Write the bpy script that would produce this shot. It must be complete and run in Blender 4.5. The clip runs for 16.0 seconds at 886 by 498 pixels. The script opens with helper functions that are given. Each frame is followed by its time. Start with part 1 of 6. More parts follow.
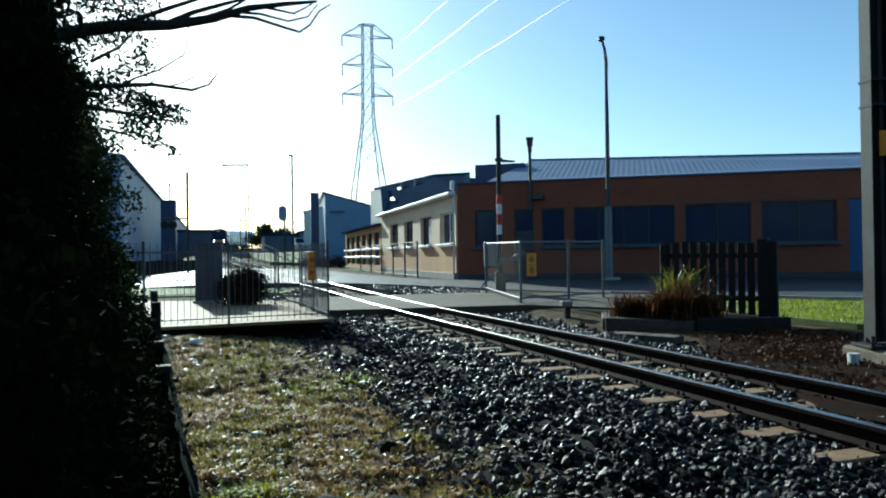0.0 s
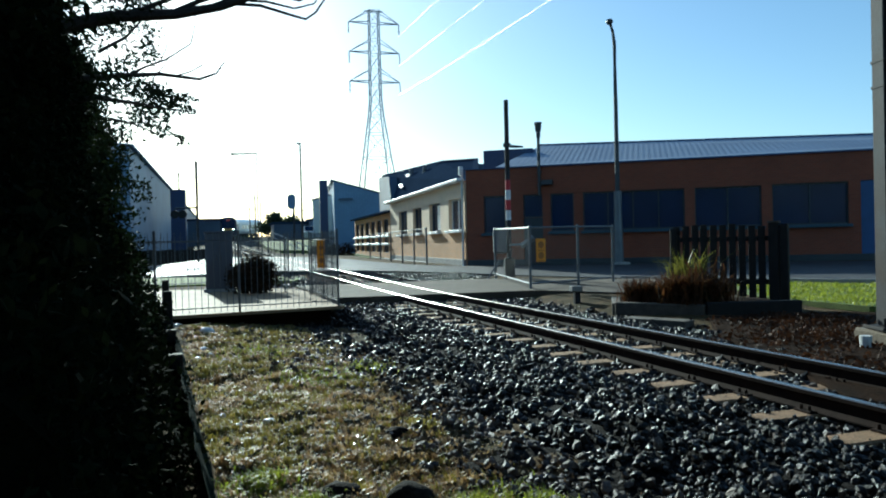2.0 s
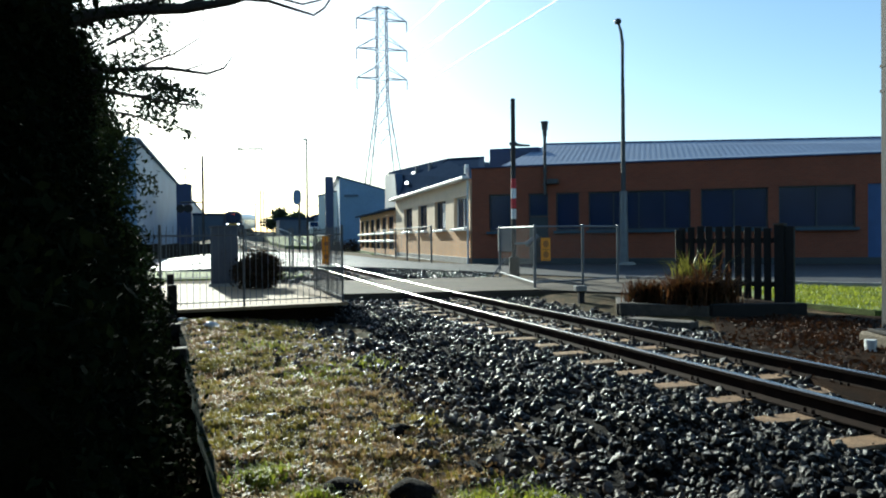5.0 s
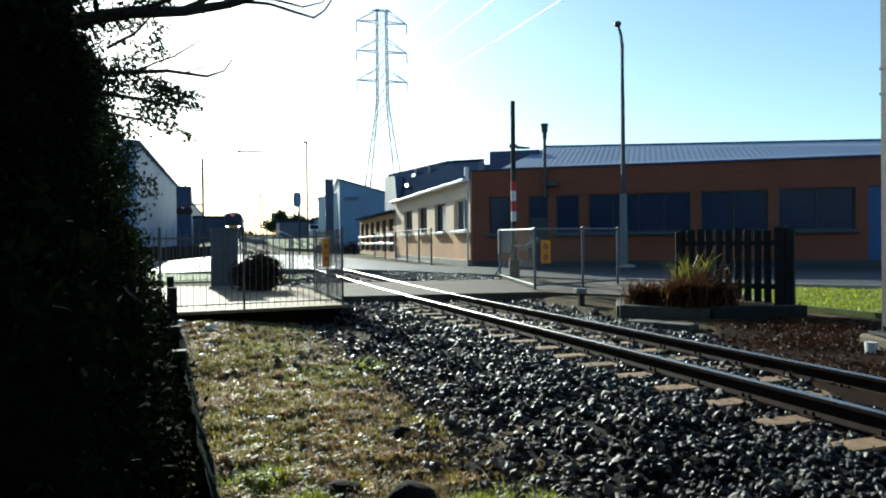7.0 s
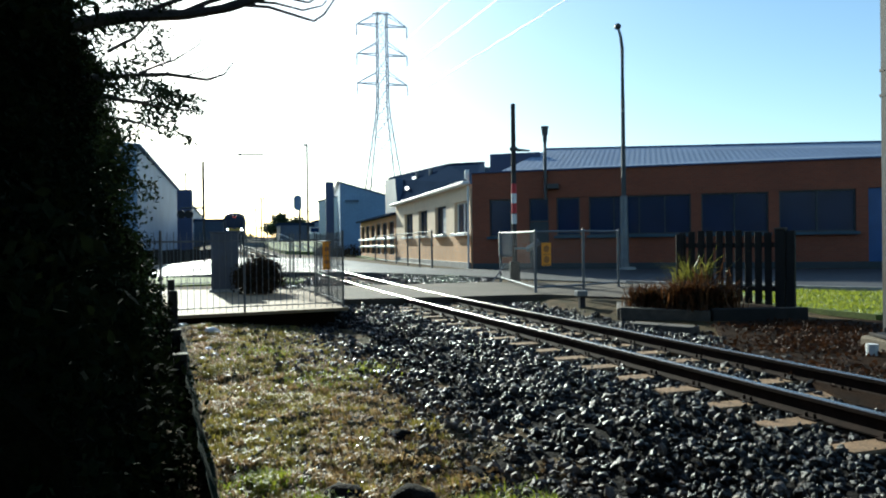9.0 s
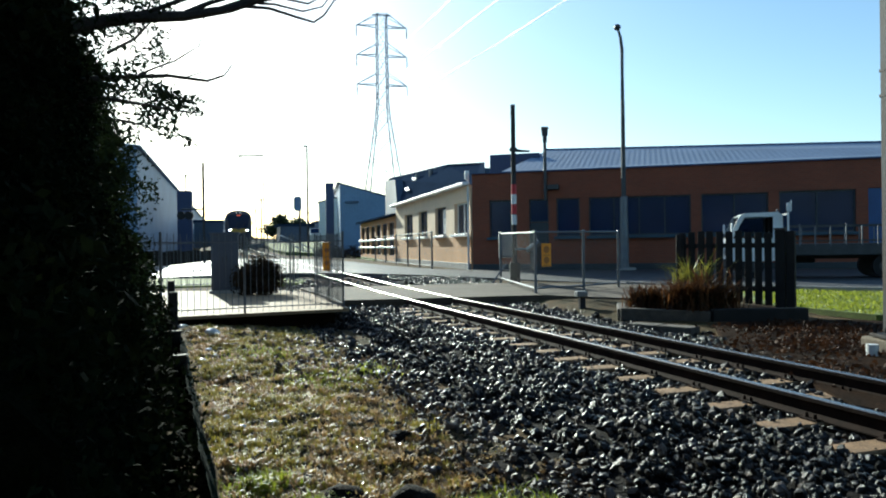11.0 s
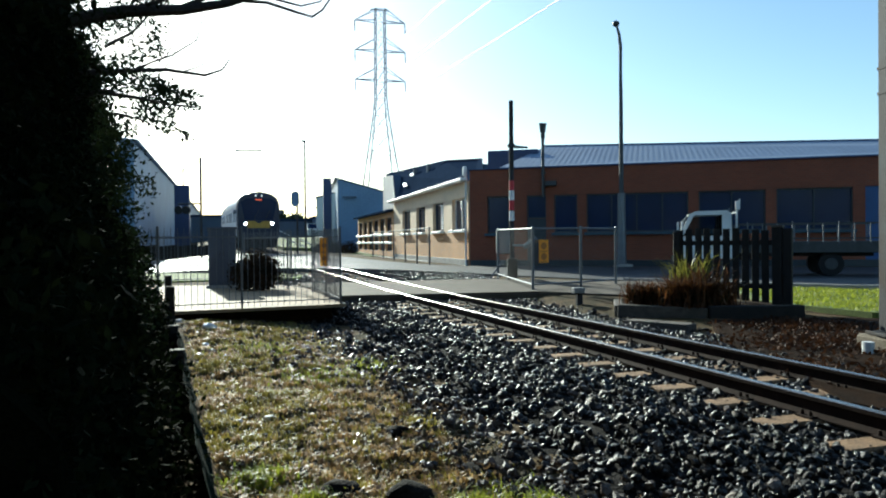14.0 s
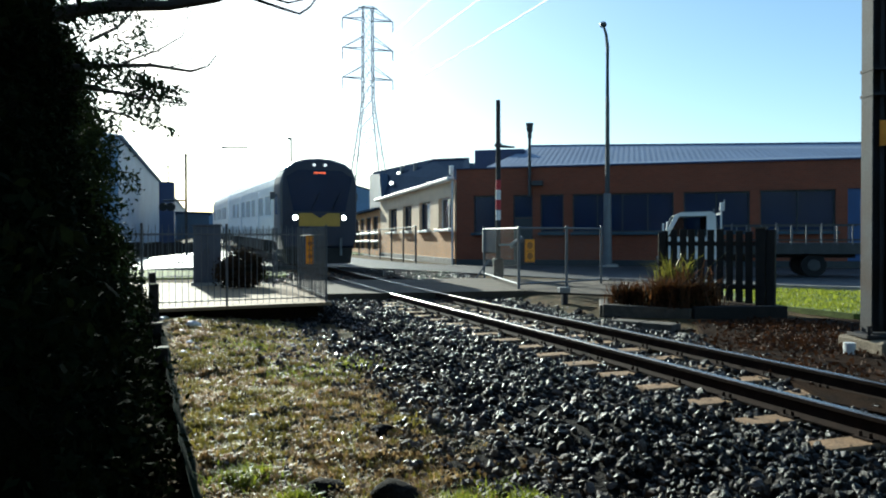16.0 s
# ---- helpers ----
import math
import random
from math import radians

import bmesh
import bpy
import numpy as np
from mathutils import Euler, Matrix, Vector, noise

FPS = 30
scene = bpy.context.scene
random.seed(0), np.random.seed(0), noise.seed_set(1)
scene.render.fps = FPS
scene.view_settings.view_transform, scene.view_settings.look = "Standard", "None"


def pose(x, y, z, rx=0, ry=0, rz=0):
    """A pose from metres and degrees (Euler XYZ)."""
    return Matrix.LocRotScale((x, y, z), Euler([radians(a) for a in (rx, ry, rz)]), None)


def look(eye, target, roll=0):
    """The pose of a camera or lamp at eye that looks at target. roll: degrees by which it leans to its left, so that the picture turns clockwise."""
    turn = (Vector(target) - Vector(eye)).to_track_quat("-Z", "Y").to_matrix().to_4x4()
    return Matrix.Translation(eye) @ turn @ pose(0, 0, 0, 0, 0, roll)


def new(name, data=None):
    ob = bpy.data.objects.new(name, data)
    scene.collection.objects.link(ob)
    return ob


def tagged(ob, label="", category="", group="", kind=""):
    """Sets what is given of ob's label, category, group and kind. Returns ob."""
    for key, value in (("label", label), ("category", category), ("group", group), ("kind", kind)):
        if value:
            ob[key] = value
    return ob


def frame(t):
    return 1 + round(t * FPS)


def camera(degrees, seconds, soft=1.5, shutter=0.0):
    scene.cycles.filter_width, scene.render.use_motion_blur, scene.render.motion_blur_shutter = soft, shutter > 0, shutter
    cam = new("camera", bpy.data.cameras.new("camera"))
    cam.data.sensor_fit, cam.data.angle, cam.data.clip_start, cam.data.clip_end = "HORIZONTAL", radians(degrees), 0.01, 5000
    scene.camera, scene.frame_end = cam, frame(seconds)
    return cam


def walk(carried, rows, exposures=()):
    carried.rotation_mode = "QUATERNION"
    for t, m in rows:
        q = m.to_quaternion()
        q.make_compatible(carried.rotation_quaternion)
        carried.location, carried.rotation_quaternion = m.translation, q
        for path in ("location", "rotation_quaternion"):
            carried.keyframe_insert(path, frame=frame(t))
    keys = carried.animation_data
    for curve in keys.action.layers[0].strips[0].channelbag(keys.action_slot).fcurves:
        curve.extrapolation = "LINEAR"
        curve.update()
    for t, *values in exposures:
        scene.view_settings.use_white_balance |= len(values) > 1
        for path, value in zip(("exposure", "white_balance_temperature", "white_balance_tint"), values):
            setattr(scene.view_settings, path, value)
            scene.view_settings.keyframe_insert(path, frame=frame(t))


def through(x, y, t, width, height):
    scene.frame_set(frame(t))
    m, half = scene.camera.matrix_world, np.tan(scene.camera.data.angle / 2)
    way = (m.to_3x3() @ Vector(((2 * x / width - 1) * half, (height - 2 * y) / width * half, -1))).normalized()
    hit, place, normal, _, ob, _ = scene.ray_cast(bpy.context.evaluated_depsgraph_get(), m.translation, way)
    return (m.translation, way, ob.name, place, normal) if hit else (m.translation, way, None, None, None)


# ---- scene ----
cam = camera(62.0, 16.0, soft=2.0)
PATH = [
    (0.0, pose(0, 0, 1.2, 90.48, 0.77, -0.04)),
    (0.5, pose(0, 0, 1.2, 90.23, 1.14, -0.14)),
    (1.0, pose(0, 0, 1.2, 89.90, 1.12, 0.04)),
    (1.5, pose(0, 0, 1.2, 89.77, 1.09, 0.66)),
    (2.0, pose(0, 0, 1.2, 89.44, 1.38, 0.67)),
    (2.5, pose(0, 0, 1.2, 89.73, 1.02, 0.66)),
    (3.0, pose(0, 0, 1.2, 89.08, 1.04, 0.89)),
    (3.5, pose(0, 0, 1.2, 88.99, 0.80, 0.93)),
    (4.0, pose(0, 0, 1.2, 89.37, 0.55, 1.05)),
    (6.5, pose(0, 0, 1.2, 89.09, 0.64, 1.05)),
    (7.0, pose(0, 0, 1.2, 89.46, 0.59, 1.05)),
    (7.5, pose(0, 0, 1.2, 89.56, 0.71, 1.18)),
    (8.0, pose(0, 0, 1.2, 89.60, 0.86, 1.12)),
    (8.5, pose(0, 0, 1.2, 89.39, 1.01, 1.00)),
    (9.0, pose(0, 0, 1.2, 89.67, 0.71, 1.09)),
    (11.5, pose(0, 0, 1.2, 89.77, 0.86, 1.09)),
    (12.0, pose(0, 0, 1.2, 89.81, 0.95, 1.06)),
    (12.5, pose(0, 0, 1.2, 89.80, 0.72, 1.06)),
    (13.0, pose(0, 0, 1.2, 89.55, 0.63, 0.98)),
    (13.5, pose(0, 0, 1.2, 89.58, 0.56, 0.95)),
    (14.0, pose(0, 0, 1.2, 89.41, 0.52, 0.90)),
    (14.5, pose(0, 0, 1.2, 89.25, 0.68, 0.88)),
    (15.0, pose(0, 0, 1.2, 89.14, 0.70, 0.80)),
    (15.5, pose(0, 0, 1.2, 89.16, 0.36, 0.23)),
    (16.0, pose(0, 0, 1.2, 89.32, 0.10, -0.16)),
]
walk(cam, PATH, [(0.0, 0.56, 5050, -8), (1.5, 0.55, 5050, -8), (3.0, 0.53, 5050, -8), (3.4, 0.88, 5500, -3), (8.0, 0.88, 5500, -3), (16.0, 0.88, 5500, -3)])

# ---- light ----
SUN_AZ, SUN_EL = -23.5, 19.5
scene.view_settings.exposure = 0.0
world = bpy.data.worlds.new("world")
scene.world = world
world.use_nodes = True
wn = world.node_tree.nodes
sky = wn.new("ShaderNodeTexSky")
sky.sky_type = "NISHITA"
sky.sun_disc = False
sky.sun_elevation = radians(SUN_EL)
sky.sun_rotation = radians(SUN_AZ)
sky.air_density, sky.dust_density, sky.ozone_density = 1.0, 0.6, 1.4
world.node_tree.links.new(sky.outputs[0], wn["Background"].inputs[0])
wn["Background"].inputs[1].default_value = 0.09
sun = new("sun", bpy.data.lights.new("sun", "SUN"))
sun.data.energy, sun.data.angle, sun.data.color = 5.0, radians(0.6), (1.0, 0.9, 0.72)
sa, se = radians(SUN_AZ), radians(SUN_EL)
SUN_TO = Vector((math.sin(sa) * math.cos(se), math.cos(sa) * math.cos(se), math.sin(se)))
sun.matrix_world = look(SUN_TO * 100, (0, 0, 0))


# ---- materials ----
def mat(name, colour, rough=0.7, metal=0.0, vary=0.25, scale=6.0, bump=0.15, second=None, fine=60.0, spec=0.5, per_piece=0.0):
    """A surface with broad stains and a fine grain, both in colour and relief."""
    m = bpy.data.materials.new(name)
    m.use_nodes = True
    nt = m.node_tree
    n, link = nt.nodes, nt.links.new
    b = n["Principled BSDF"]
    b.inputs["Roughness"].default_value = rough
    b.inputs["Metallic"].default_value = metal
    b.inputs["Specular IOR Level"].default_value = spec
    tc = n.new("ShaderNodeTexCoord")
    big, small = n.new("ShaderNodeTexNoise"), n.new("ShaderNodeTexNoise")
    big.inputs["Scale"].default_value, small.inputs["Scale"].default_value = scale, fine
    big.inputs["Detail"].default_value, small.inputs["Detail"].default_value = 6, 3
    for k in (big, small):
        link(tc.outputs["Object"], k.inputs["Vector"])
    ramp = n.new("ShaderNodeValToRGB")
    lo = second or tuple(c * (1 - vary) for c in colour)
    ramp.color_ramp.elements[0].color, ramp.color_ramp.elements[1].color = (*lo, 1), (*colour, 1)
    ramp.color_ramp.elements[0].position, ramp.color_ramp.elements[1].position = 0.35, 0.65
    link(big.outputs["Fac"], ramp.inputs["Fac"])
    grain = n.new("ShaderNodeMapRange")
    grain.inputs["From Min"].default_value, grain.inputs["From Max"].default_value = 0.3, 0.7
    grain.inputs["To Min"].default_value, grain.inputs["To Max"].default_value = 1 - vary, 1 + vary * 0.6
    link(small.outputs["Fac"], grain.inputs["Value"])
    mul = n.new("ShaderNodeVectorMath")
    mul.operation = "MULTIPLY"
    link(ramp.outputs["Color"], mul.inputs[0])
    link(grain.outputs["Result"], mul.inputs[1])
    out = mul.outputs[0]
    if per_piece:
        geo, oi = n.new("ShaderNodeNewGeometry"), n.new("ShaderNodeObjectInfo")
        add, mr = n.new("ShaderNodeMath"), n.new("ShaderNodeMapRange")
        add.operation = "ADD"
        link(geo.outputs["Random Per Island"], add.inputs[0])
        link(oi.outputs["Random"], add.inputs[1])
        mr.inputs["From Max"].default_value = 2.0
        mr.inputs["To Min"].default_value, mr.inputs["To Max"].default_value = 1 - per_piece, 1 + per_piece
        link(add.outputs[0], mr.inputs["Value"])
        mul2 = n.new("ShaderNodeVectorMath")
        mul2.operation = "MULTIPLY"
        link(out, mul2.inputs[0])
        link(mr.outputs["Result"], mul2.inputs[1])
        out = mul2.outputs[0]
    link(out, b.inputs["Base Color"])
    if bump:
        bp = n.new("ShaderNodeBump")
        bp.inputs["Strength"].default_value, bp.inputs["Distance"].default_value = bump, 0.02
        link(small.outputs["Fac"], bp.inputs["Height"])
        link(bp.outputs["Normal"], b.inputs["Normal"])
    return m


def plain_glow(name, colour, strength):
    m = bpy.data.materials.new(name)
    m.use_nodes = True
    b = m.node_tree.nodes["Principled BSDF"]
    b.inputs["Base Color"].default_value = (*colour, 1)
    b.inputs["Emission Color"].default_value = (*colour, 1)
    b.inputs["Emission Strength"].default_value = strength
    return m


def brick_mat(name, c1, c2, mortar):
    m = mat(name, c1, 0.85, vary=0.2, scale=0.6, fine=30)
    nt = m.node_tree
    n, link = nt.nodes, nt.links.new
    tc, sep, comb = n.new("ShaderNodeTexCoord"), n.new("ShaderNodeSeparateXYZ"), n.new("ShaderNodeCombineXYZ")
    link(tc.outputs["Object"], sep.inputs[0])
    link(sep.outputs["X"], comb.inputs["X"])
    link(sep.outputs["Z"], comb.inputs["Y"])
    br = n.new("ShaderNodeTexBrick")
    br.inputs["Scale"].default_value = 1.0
    br.inputs["Brick Width"].default_value, br.inputs["Row Height"].default_value = 0.24, 0.086
    br.inputs["Mortar Size"].default_value = 0.008
    br.inputs["Color1"].default_value, br.inputs["Color2"].default_value = (*c1, 1), (*c2, 1)
    br.inputs["Mortar"].default_value = (*mortar, 1)
    link(comb.outputs[0], br.inputs["Vector"])
    big = n.new("ShaderNodeTexNoise")
    big.inputs["Scale"].default_value, big.inputs["Detail"].default_value = 0.5, 5
    link(tc.outputs["Object"], big.inputs["Vector"])
    mr = n.new("ShaderNodeMapRange")
    mr.inputs["To Min"].default_value, mr.inputs["To Max"].default_value = 0.7, 1.25
    link(big.outputs["Fac"], mr.inputs["Value"])
    mul = n.new("ShaderNodeVectorMath")
    mul.operation = "MULTIPLY"
    link(br.outputs["Color"], mul.inputs[0])
    link(mr.outputs["Result"], mul.inputs[1])
    b = n["Principled BSDF"]
    link(mul.outputs[0], b.inputs["Base Color"])
    return m


def sheet_mat(name, colour, rough, metal, pitch, axis="X", vary=0.15):
    """Ribbed metal sheet: ribs as relief along one axis."""
    m = mat(name, colour, rough, metal, vary=vary, scale=0.35, fine=8, bump=0)
    nt = m.node_tree
    n, link = nt.nodes, nt.links.new
    tc, wv, bp = n.new("ShaderNodeTexCoord"), n.new("ShaderNodeTexWave"), n.new("ShaderNodeBump")
    wv.bands_direction = axis
    wv.inputs["Scale"].default_value = 0.314 / pitch
    link(tc.outputs["Object"], wv.inputs["Vector"])
    bp.inputs["Strength"].default_value, bp.inputs["Distance"].default_value = 0.35, 0.02
    link(wv.outputs["Fac"], bp.inputs["Height"])
    link(bp.outputs["Normal"], n["Principled BSDF"].inputs["Normal"])
    return m


def leaf_mat(name, c1, c2, rough=0.5, through=0.35, spec=0.4):
    m = mat(name, c1, rough, vary=0.3, scale=3, bump=0, second=c2, per_piece=0.4)
    nt = m.node_tree
    n, link = nt.nodes, nt.links.new
    b = n["Principled BSDF"]
    b.inputs["Specular IOR Level"].default_value = spec
    tr, mx = n.new("ShaderNodeBsdfTranslucent"), n.new("ShaderNodeMixShader")
    src = b.inputs["Base Color"].links[0].from_socket
    link(src, tr.inputs["Color"])
    mx.inputs[0].default_value = through
    link(b.outputs[0], mx.inputs[1])
    link(tr.outputs[0], mx.inputs[2])
    link(mx.outputs[0], n["Material Output"].inputs["Surface"])
    return m


def net_mat(name, colour, cell, wire):
    """Woven wire: diamonds of thin wire with open holes between."""
    m = mat(name, colour, 0.45, 0.7, vary=0.15, bump=0)
    nt = m.node_tree
    n, link = nt.nodes, nt.links.new
    uv = n.new("ShaderNodeTexCoord")
    sep = n.new("ShaderNodeSeparateXYZ")
    link(uv.outputs["UV"], sep.inputs[0])
    masks = []
    for op in ("ADD", "SUBTRACT"):
        a, mo, lt = n.new("ShaderNodeMath"), n.new("ShaderNodeMath"), n.new("ShaderNodeMath")
        a.operation, mo.operation, lt.operation = op, "FLOORED_MODULO", "LESS_THAN"
        link(sep.outputs["X"], a.inputs[0])
        link(sep.outputs["Y"], a.inputs[1])
        link(a.outputs[0], mo.inputs[0])
        mo.inputs[1].default_value = cell
        link(mo.outputs[0], lt.inputs[0])
        lt.inputs[1].default_value = wire
        masks.append(lt)
    mx = n.new("ShaderNodeMath")
    mx.operation = "MAXIMUM"
    link(masks[0].outputs[0], mx.inputs[0])
    link(masks[1].outputs[0], mx.inputs[1])
    link(mx.outputs[0], n["Principled BSDF"].inputs["Alpha"])
    return m


def glass_mat(name, colour, rough=0.08):
    m = mat(name, colour, rough, vary=0.2, scale=0.8, bump=0)
    m.node_tree.nodes["Principled BSDF"].inputs["Specular IOR Level"].default_value = 0.3
    return m


M_SOIL = mat("soil_and_dead_grass", (0.13, 0.08, 0.036), 0.95, vary=0.55, scale=2.2, fine=45, bump=1.0, second=(0.055, 0.045, 0.018), spec=0.1)
# dirt brown, darkened further to carry the shade over it
M_DIRT = mat("brown_dirt_with_shade", (0.032, 0.017, 0.009), 0.95, vary=0.5, scale=3, fine=40, bump=0.8, second=(0.018, 0.012, 0.008), spec=0.03)
M_BALLAST = mat("ballast_bed", (0.016, 0.013, 0.011), 0.95, vary=0.6, scale=5, fine=45, bump=1.0, spec=0.1)
M_STONE = mat("ballast_stone", (0.022, 0.0175, 0.0145), 0.4, vary=0.5, scale=9, fine=80, bump=0.4, per_piece=0.9, spec=0.24)
M_PALE = mat("pale_stone", (0.68, 0.66, 0.62), 0.35, vary=0.2, scale=8)
M_SLEEPER = mat("weathered_sleeper", (0.32, 0.19, 0.09), 0.9, vary=0.4, scale=5, fine=50, bump=0.5, per_piece=0.25)
M_RAILTOP = mat("polished_rail", (0.32, 0.29, 0.26), 0.27, 1.0, vary=0.15, scale=2, bump=0.05)
M_RAILSIDE = mat("rusty_rail", (0.024, 0.013, 0.009), 0.9, 0.0, vary=0.4, scale=8, spec=0.1)
M_ASPHALT = mat("asphalt", (0.05, 0.049, 0.05), 0.66, vary=0.3, scale=0.5, fine=90, bump=0.35)
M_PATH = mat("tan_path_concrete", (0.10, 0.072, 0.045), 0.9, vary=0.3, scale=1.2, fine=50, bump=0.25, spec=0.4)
# slab base colour kept lighter than the path's for sun on it
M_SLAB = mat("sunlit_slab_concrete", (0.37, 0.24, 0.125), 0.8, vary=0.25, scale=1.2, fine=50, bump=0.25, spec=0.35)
# cream render, base colour raised for the grazing sun on the gable
M_CREAM = mat("sunlit_cream_render", (0.84, 0.64, 0.43), 0.85, vary=0.12, scale=0.8, fine=30, bump=0.1)
M_CONC = mat("grey_concrete", (0.36, 0.34, 0.31), 0.8, vary=0.25, scale=2.5, fine=40, bump=0.3)
M_LAWN = mat("lawn_soil", (0.17, 0.22, 0.03), 0.9, vary=0.4, scale=2, fine=40, bump=0.8)
M_STEEL = mat("galvanised_steel", (0.17, 0.18, 0.195), 0.5, 0.5, vary=0.2, scale=3, bump=0.05)
M_DARKSTEEL = mat("dark_painted_steel", (0.05, 0.055, 0.06), 0.5, 0.2, vary=0.25, scale=4)
M_POLE = mat("grey_steel_pole", (0.05, 0.055, 0.062), 0.75, 0.0, vary=0.3, scale=1.5, second=(0.042, 0.032, 0.027), spec=0.15)
M_WHITE = mat("white_paint", (0.78, 0.78, 0.76), 0.5, vary=0.12, scale=2)
M_RED = mat("red_band", (0.5, 0.02, 0.03), 0.5, vary=0.15)
M_HOLE = mat("near_black_earth", (0.018, 0.014, 0.01), 0.95, vary=0.5, scale=9, fine=50, bump=1.0, spec=0.1)
M_YELLOW = mat("yellow_sign", (0.85, 0.33, 0.01), 0.6, vary=0.1, scale=5)
M_BLACK = mat("black_print", (0.015, 0.015, 0.016), 0.6, vary=0.1, spec=0.2)
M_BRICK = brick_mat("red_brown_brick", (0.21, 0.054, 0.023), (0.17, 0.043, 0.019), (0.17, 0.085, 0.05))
# tan brick, lightened in colour as the side in the sun
M_BRICKL = brick_mat("sunlit_tan_brick", (0.7, 0.37, 0.15), (0.64, 0.33, 0.13), (0.54, 0.37, 0.25))
# blue in the base colour stands for sky reflected in the panes
M_GLASS = glass_mat("dark_window_glass", (0.005, 0.018, 0.065), 0.2)
M_FRAME = mat("dark_window_frame", (0.03, 0.04, 0.05), 0.4, 0.2, vary=0.1)
M_ROOF = sheet_mat("pale_ribbed_roof", (0.19, 0.25, 0.36), 0.6, 0.2, 0.25)
M_ROOFD = sheet_mat("dark_grey_roof", (0.03, 0.045, 0.078), 0.95, 0.0, 0.3)
M_ROOFD.node_tree.nodes["Principled BSDF"].inputs["Specular IOR Level"].default_value = 0.0
M_TEALSILL = mat("dull_teal_sill", (0.035, 0.07, 0.1), 0.6, vary=0.2, scale=2)
M_FASCIA = mat("blue_fascia", (0.03, 0.05, 0.13), 0.5, vary=0.15)
M_SHED = sheet_mat("blue_grey_cladding", (0.17, 0.26, 0.40), 0.6, 0.1, 0.3)
M_SHEDD = sheet_mat("slate_cladding", (0.07, 0.10, 0.15), 0.55, 0.2, 0.3)
M_WOODD = mat("dark_stained_timber", (0.018, 0.0135, 0.010), 0.85, vary=0.4, scale=6, fine=60, bump=0.4, per_piece=0.3)
M_WOODG = mat("weathered_grey_timber", (0.12, 0.095, 0.07), 0.85, vary=0.35, scale=6, fine=60, bump=0.4)
M_LEAF = leaf_mat("dark_evergreen_leaf", (0.02, 0.03, 0.01), (0.010, 0.017, 0.006), 0.75, 0.18, 0.1)
# hedge leaf, green taken down to near black to hold deep shade
M_HEDGE = leaf_mat("hedge_leaf_deep_shade", (0.011, 0.016, 0.006), (0.006, 0.009, 0.004), 0.9, 0.12, 0.02)
M_BUSH = leaf_mat("purple_brown_bush_leaf", (0.05, 0.032, 0.02), (0.022, 0.02, 0.012), 0.8, 0.2, 0.08)
# colour of the hedge's inside: only shade, kept as near black
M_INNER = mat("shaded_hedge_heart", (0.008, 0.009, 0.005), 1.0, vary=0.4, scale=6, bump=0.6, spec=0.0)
M_BARK = mat("dark_bark", (0.05, 0.04, 0.03), 0.9, vary=0.4, scale=8, bump=0.6)
M_BLADE = leaf_mat("grass_blade_green", (0.33, 0.27, 0.045), (0.2, 0.17, 0.03), 0.5)
M_STRAW = leaf_mat("dry_grass_blade", (0.6, 0.41, 0.16), (0.34, 0.21, 0.08), 0.5)
M_LAWNB = leaf_mat("lawn_blade", (0.33, 0.35, 0.04), (0.2, 0.24, 0.02), 0.5, 0.5)
M_FLAX = leaf_mat("flax_blade", (0.24, 0.22, 0.035), (0.14, 0.14, 0.025), 0.45, 0.55)
M_RUST = leaf_mat("rusty_sedge_blade", (0.17, 0.07, 0.022), (0.05, 0.024, 0.01), 0.6, 0.35)
M_FARTREE = leaf_mat("far_foliage", (0.05, 0.07, 0.035), (0.03, 0.05, 0.02), 0.7)
M_NET = net_mat("chain_link_wire", (0.12, 0.125, 0.13), 0.065, 0.0035)
M_CABLE = mat("bare_aluminium_cable", (0.85, 0.85, 0.86), 0.35, 1.0, vary=0.05, bump=0)
M_PYLON = mat("galvanised_lattice", (0.14, 0.17, 0.19), 0.6, 0.2, vary=0.2, scale=0.5, bump=0)


# ---- mesh helpers ----
def link_mesh(name, bm, material, smooth=False):
    me = bpy.data.meshes.new(name)
    bmesh.ops.recalc_face_normals(bm, faces=bm.faces[:])
    bm.to_mesh(me)
    bm.free()
    for m in (material if isinstance(material, (list, tuple)) else (material,)):
        me.materials.append(m)
    if smooth:
        for p in me.polygons:
            p.use_smooth = True
    return new(name, me)


def part(name, bm, material, parent, label="", smooth=False):
    ob = link_mesh(name, bm, material, smooth)
    ob.parent = parent
    if label:
        tagged(ob, label)
    return ob


def share(name, mesh, parent, m):
    """Another piece on the same mesh, at the pose m in its parent's space."""
    ob = new(name, mesh)
    ob.parent = parent
    ob.matrix_local = m
    return ob


def thing(name, x, y, z, label, category, group="", turn=0.0, kind=""):
    ob = new(name)
    ob.empty_display_size = 0.2
    ob.matrix_world = pose(x, y, z, 0, 0, turn)
    return tagged(ob, label, category, group, kind)


def box(bm, x, y, z, sx, sy, sz, turn=0.0, bevel=0.0, mi=0):
    """A box with its middle at x, y and its bottom at z."""
    r = bmesh.ops.create_cube(bm, size=1.0)
    m = pose(x, y, z + sz / 2, 0, 0, turn) @ Matrix.Diagonal((sx, sy, sz, 1))
    bmesh.ops.transform(bm, matrix=m, verts=r["verts"])
    fs = {f for v in r["verts"] for f in v.link_faces}
    if bevel:
        es = list({e for f in fs for e in f.edges})
        b = bmesh.ops.bevel(bm, geom=es, offset=bevel, segments=1, affect="EDGES")
        fs = set(b["faces"]) | {f for f in fs if f.is_valid}
    for f in fs:
        f.material_index = mi
    return bm


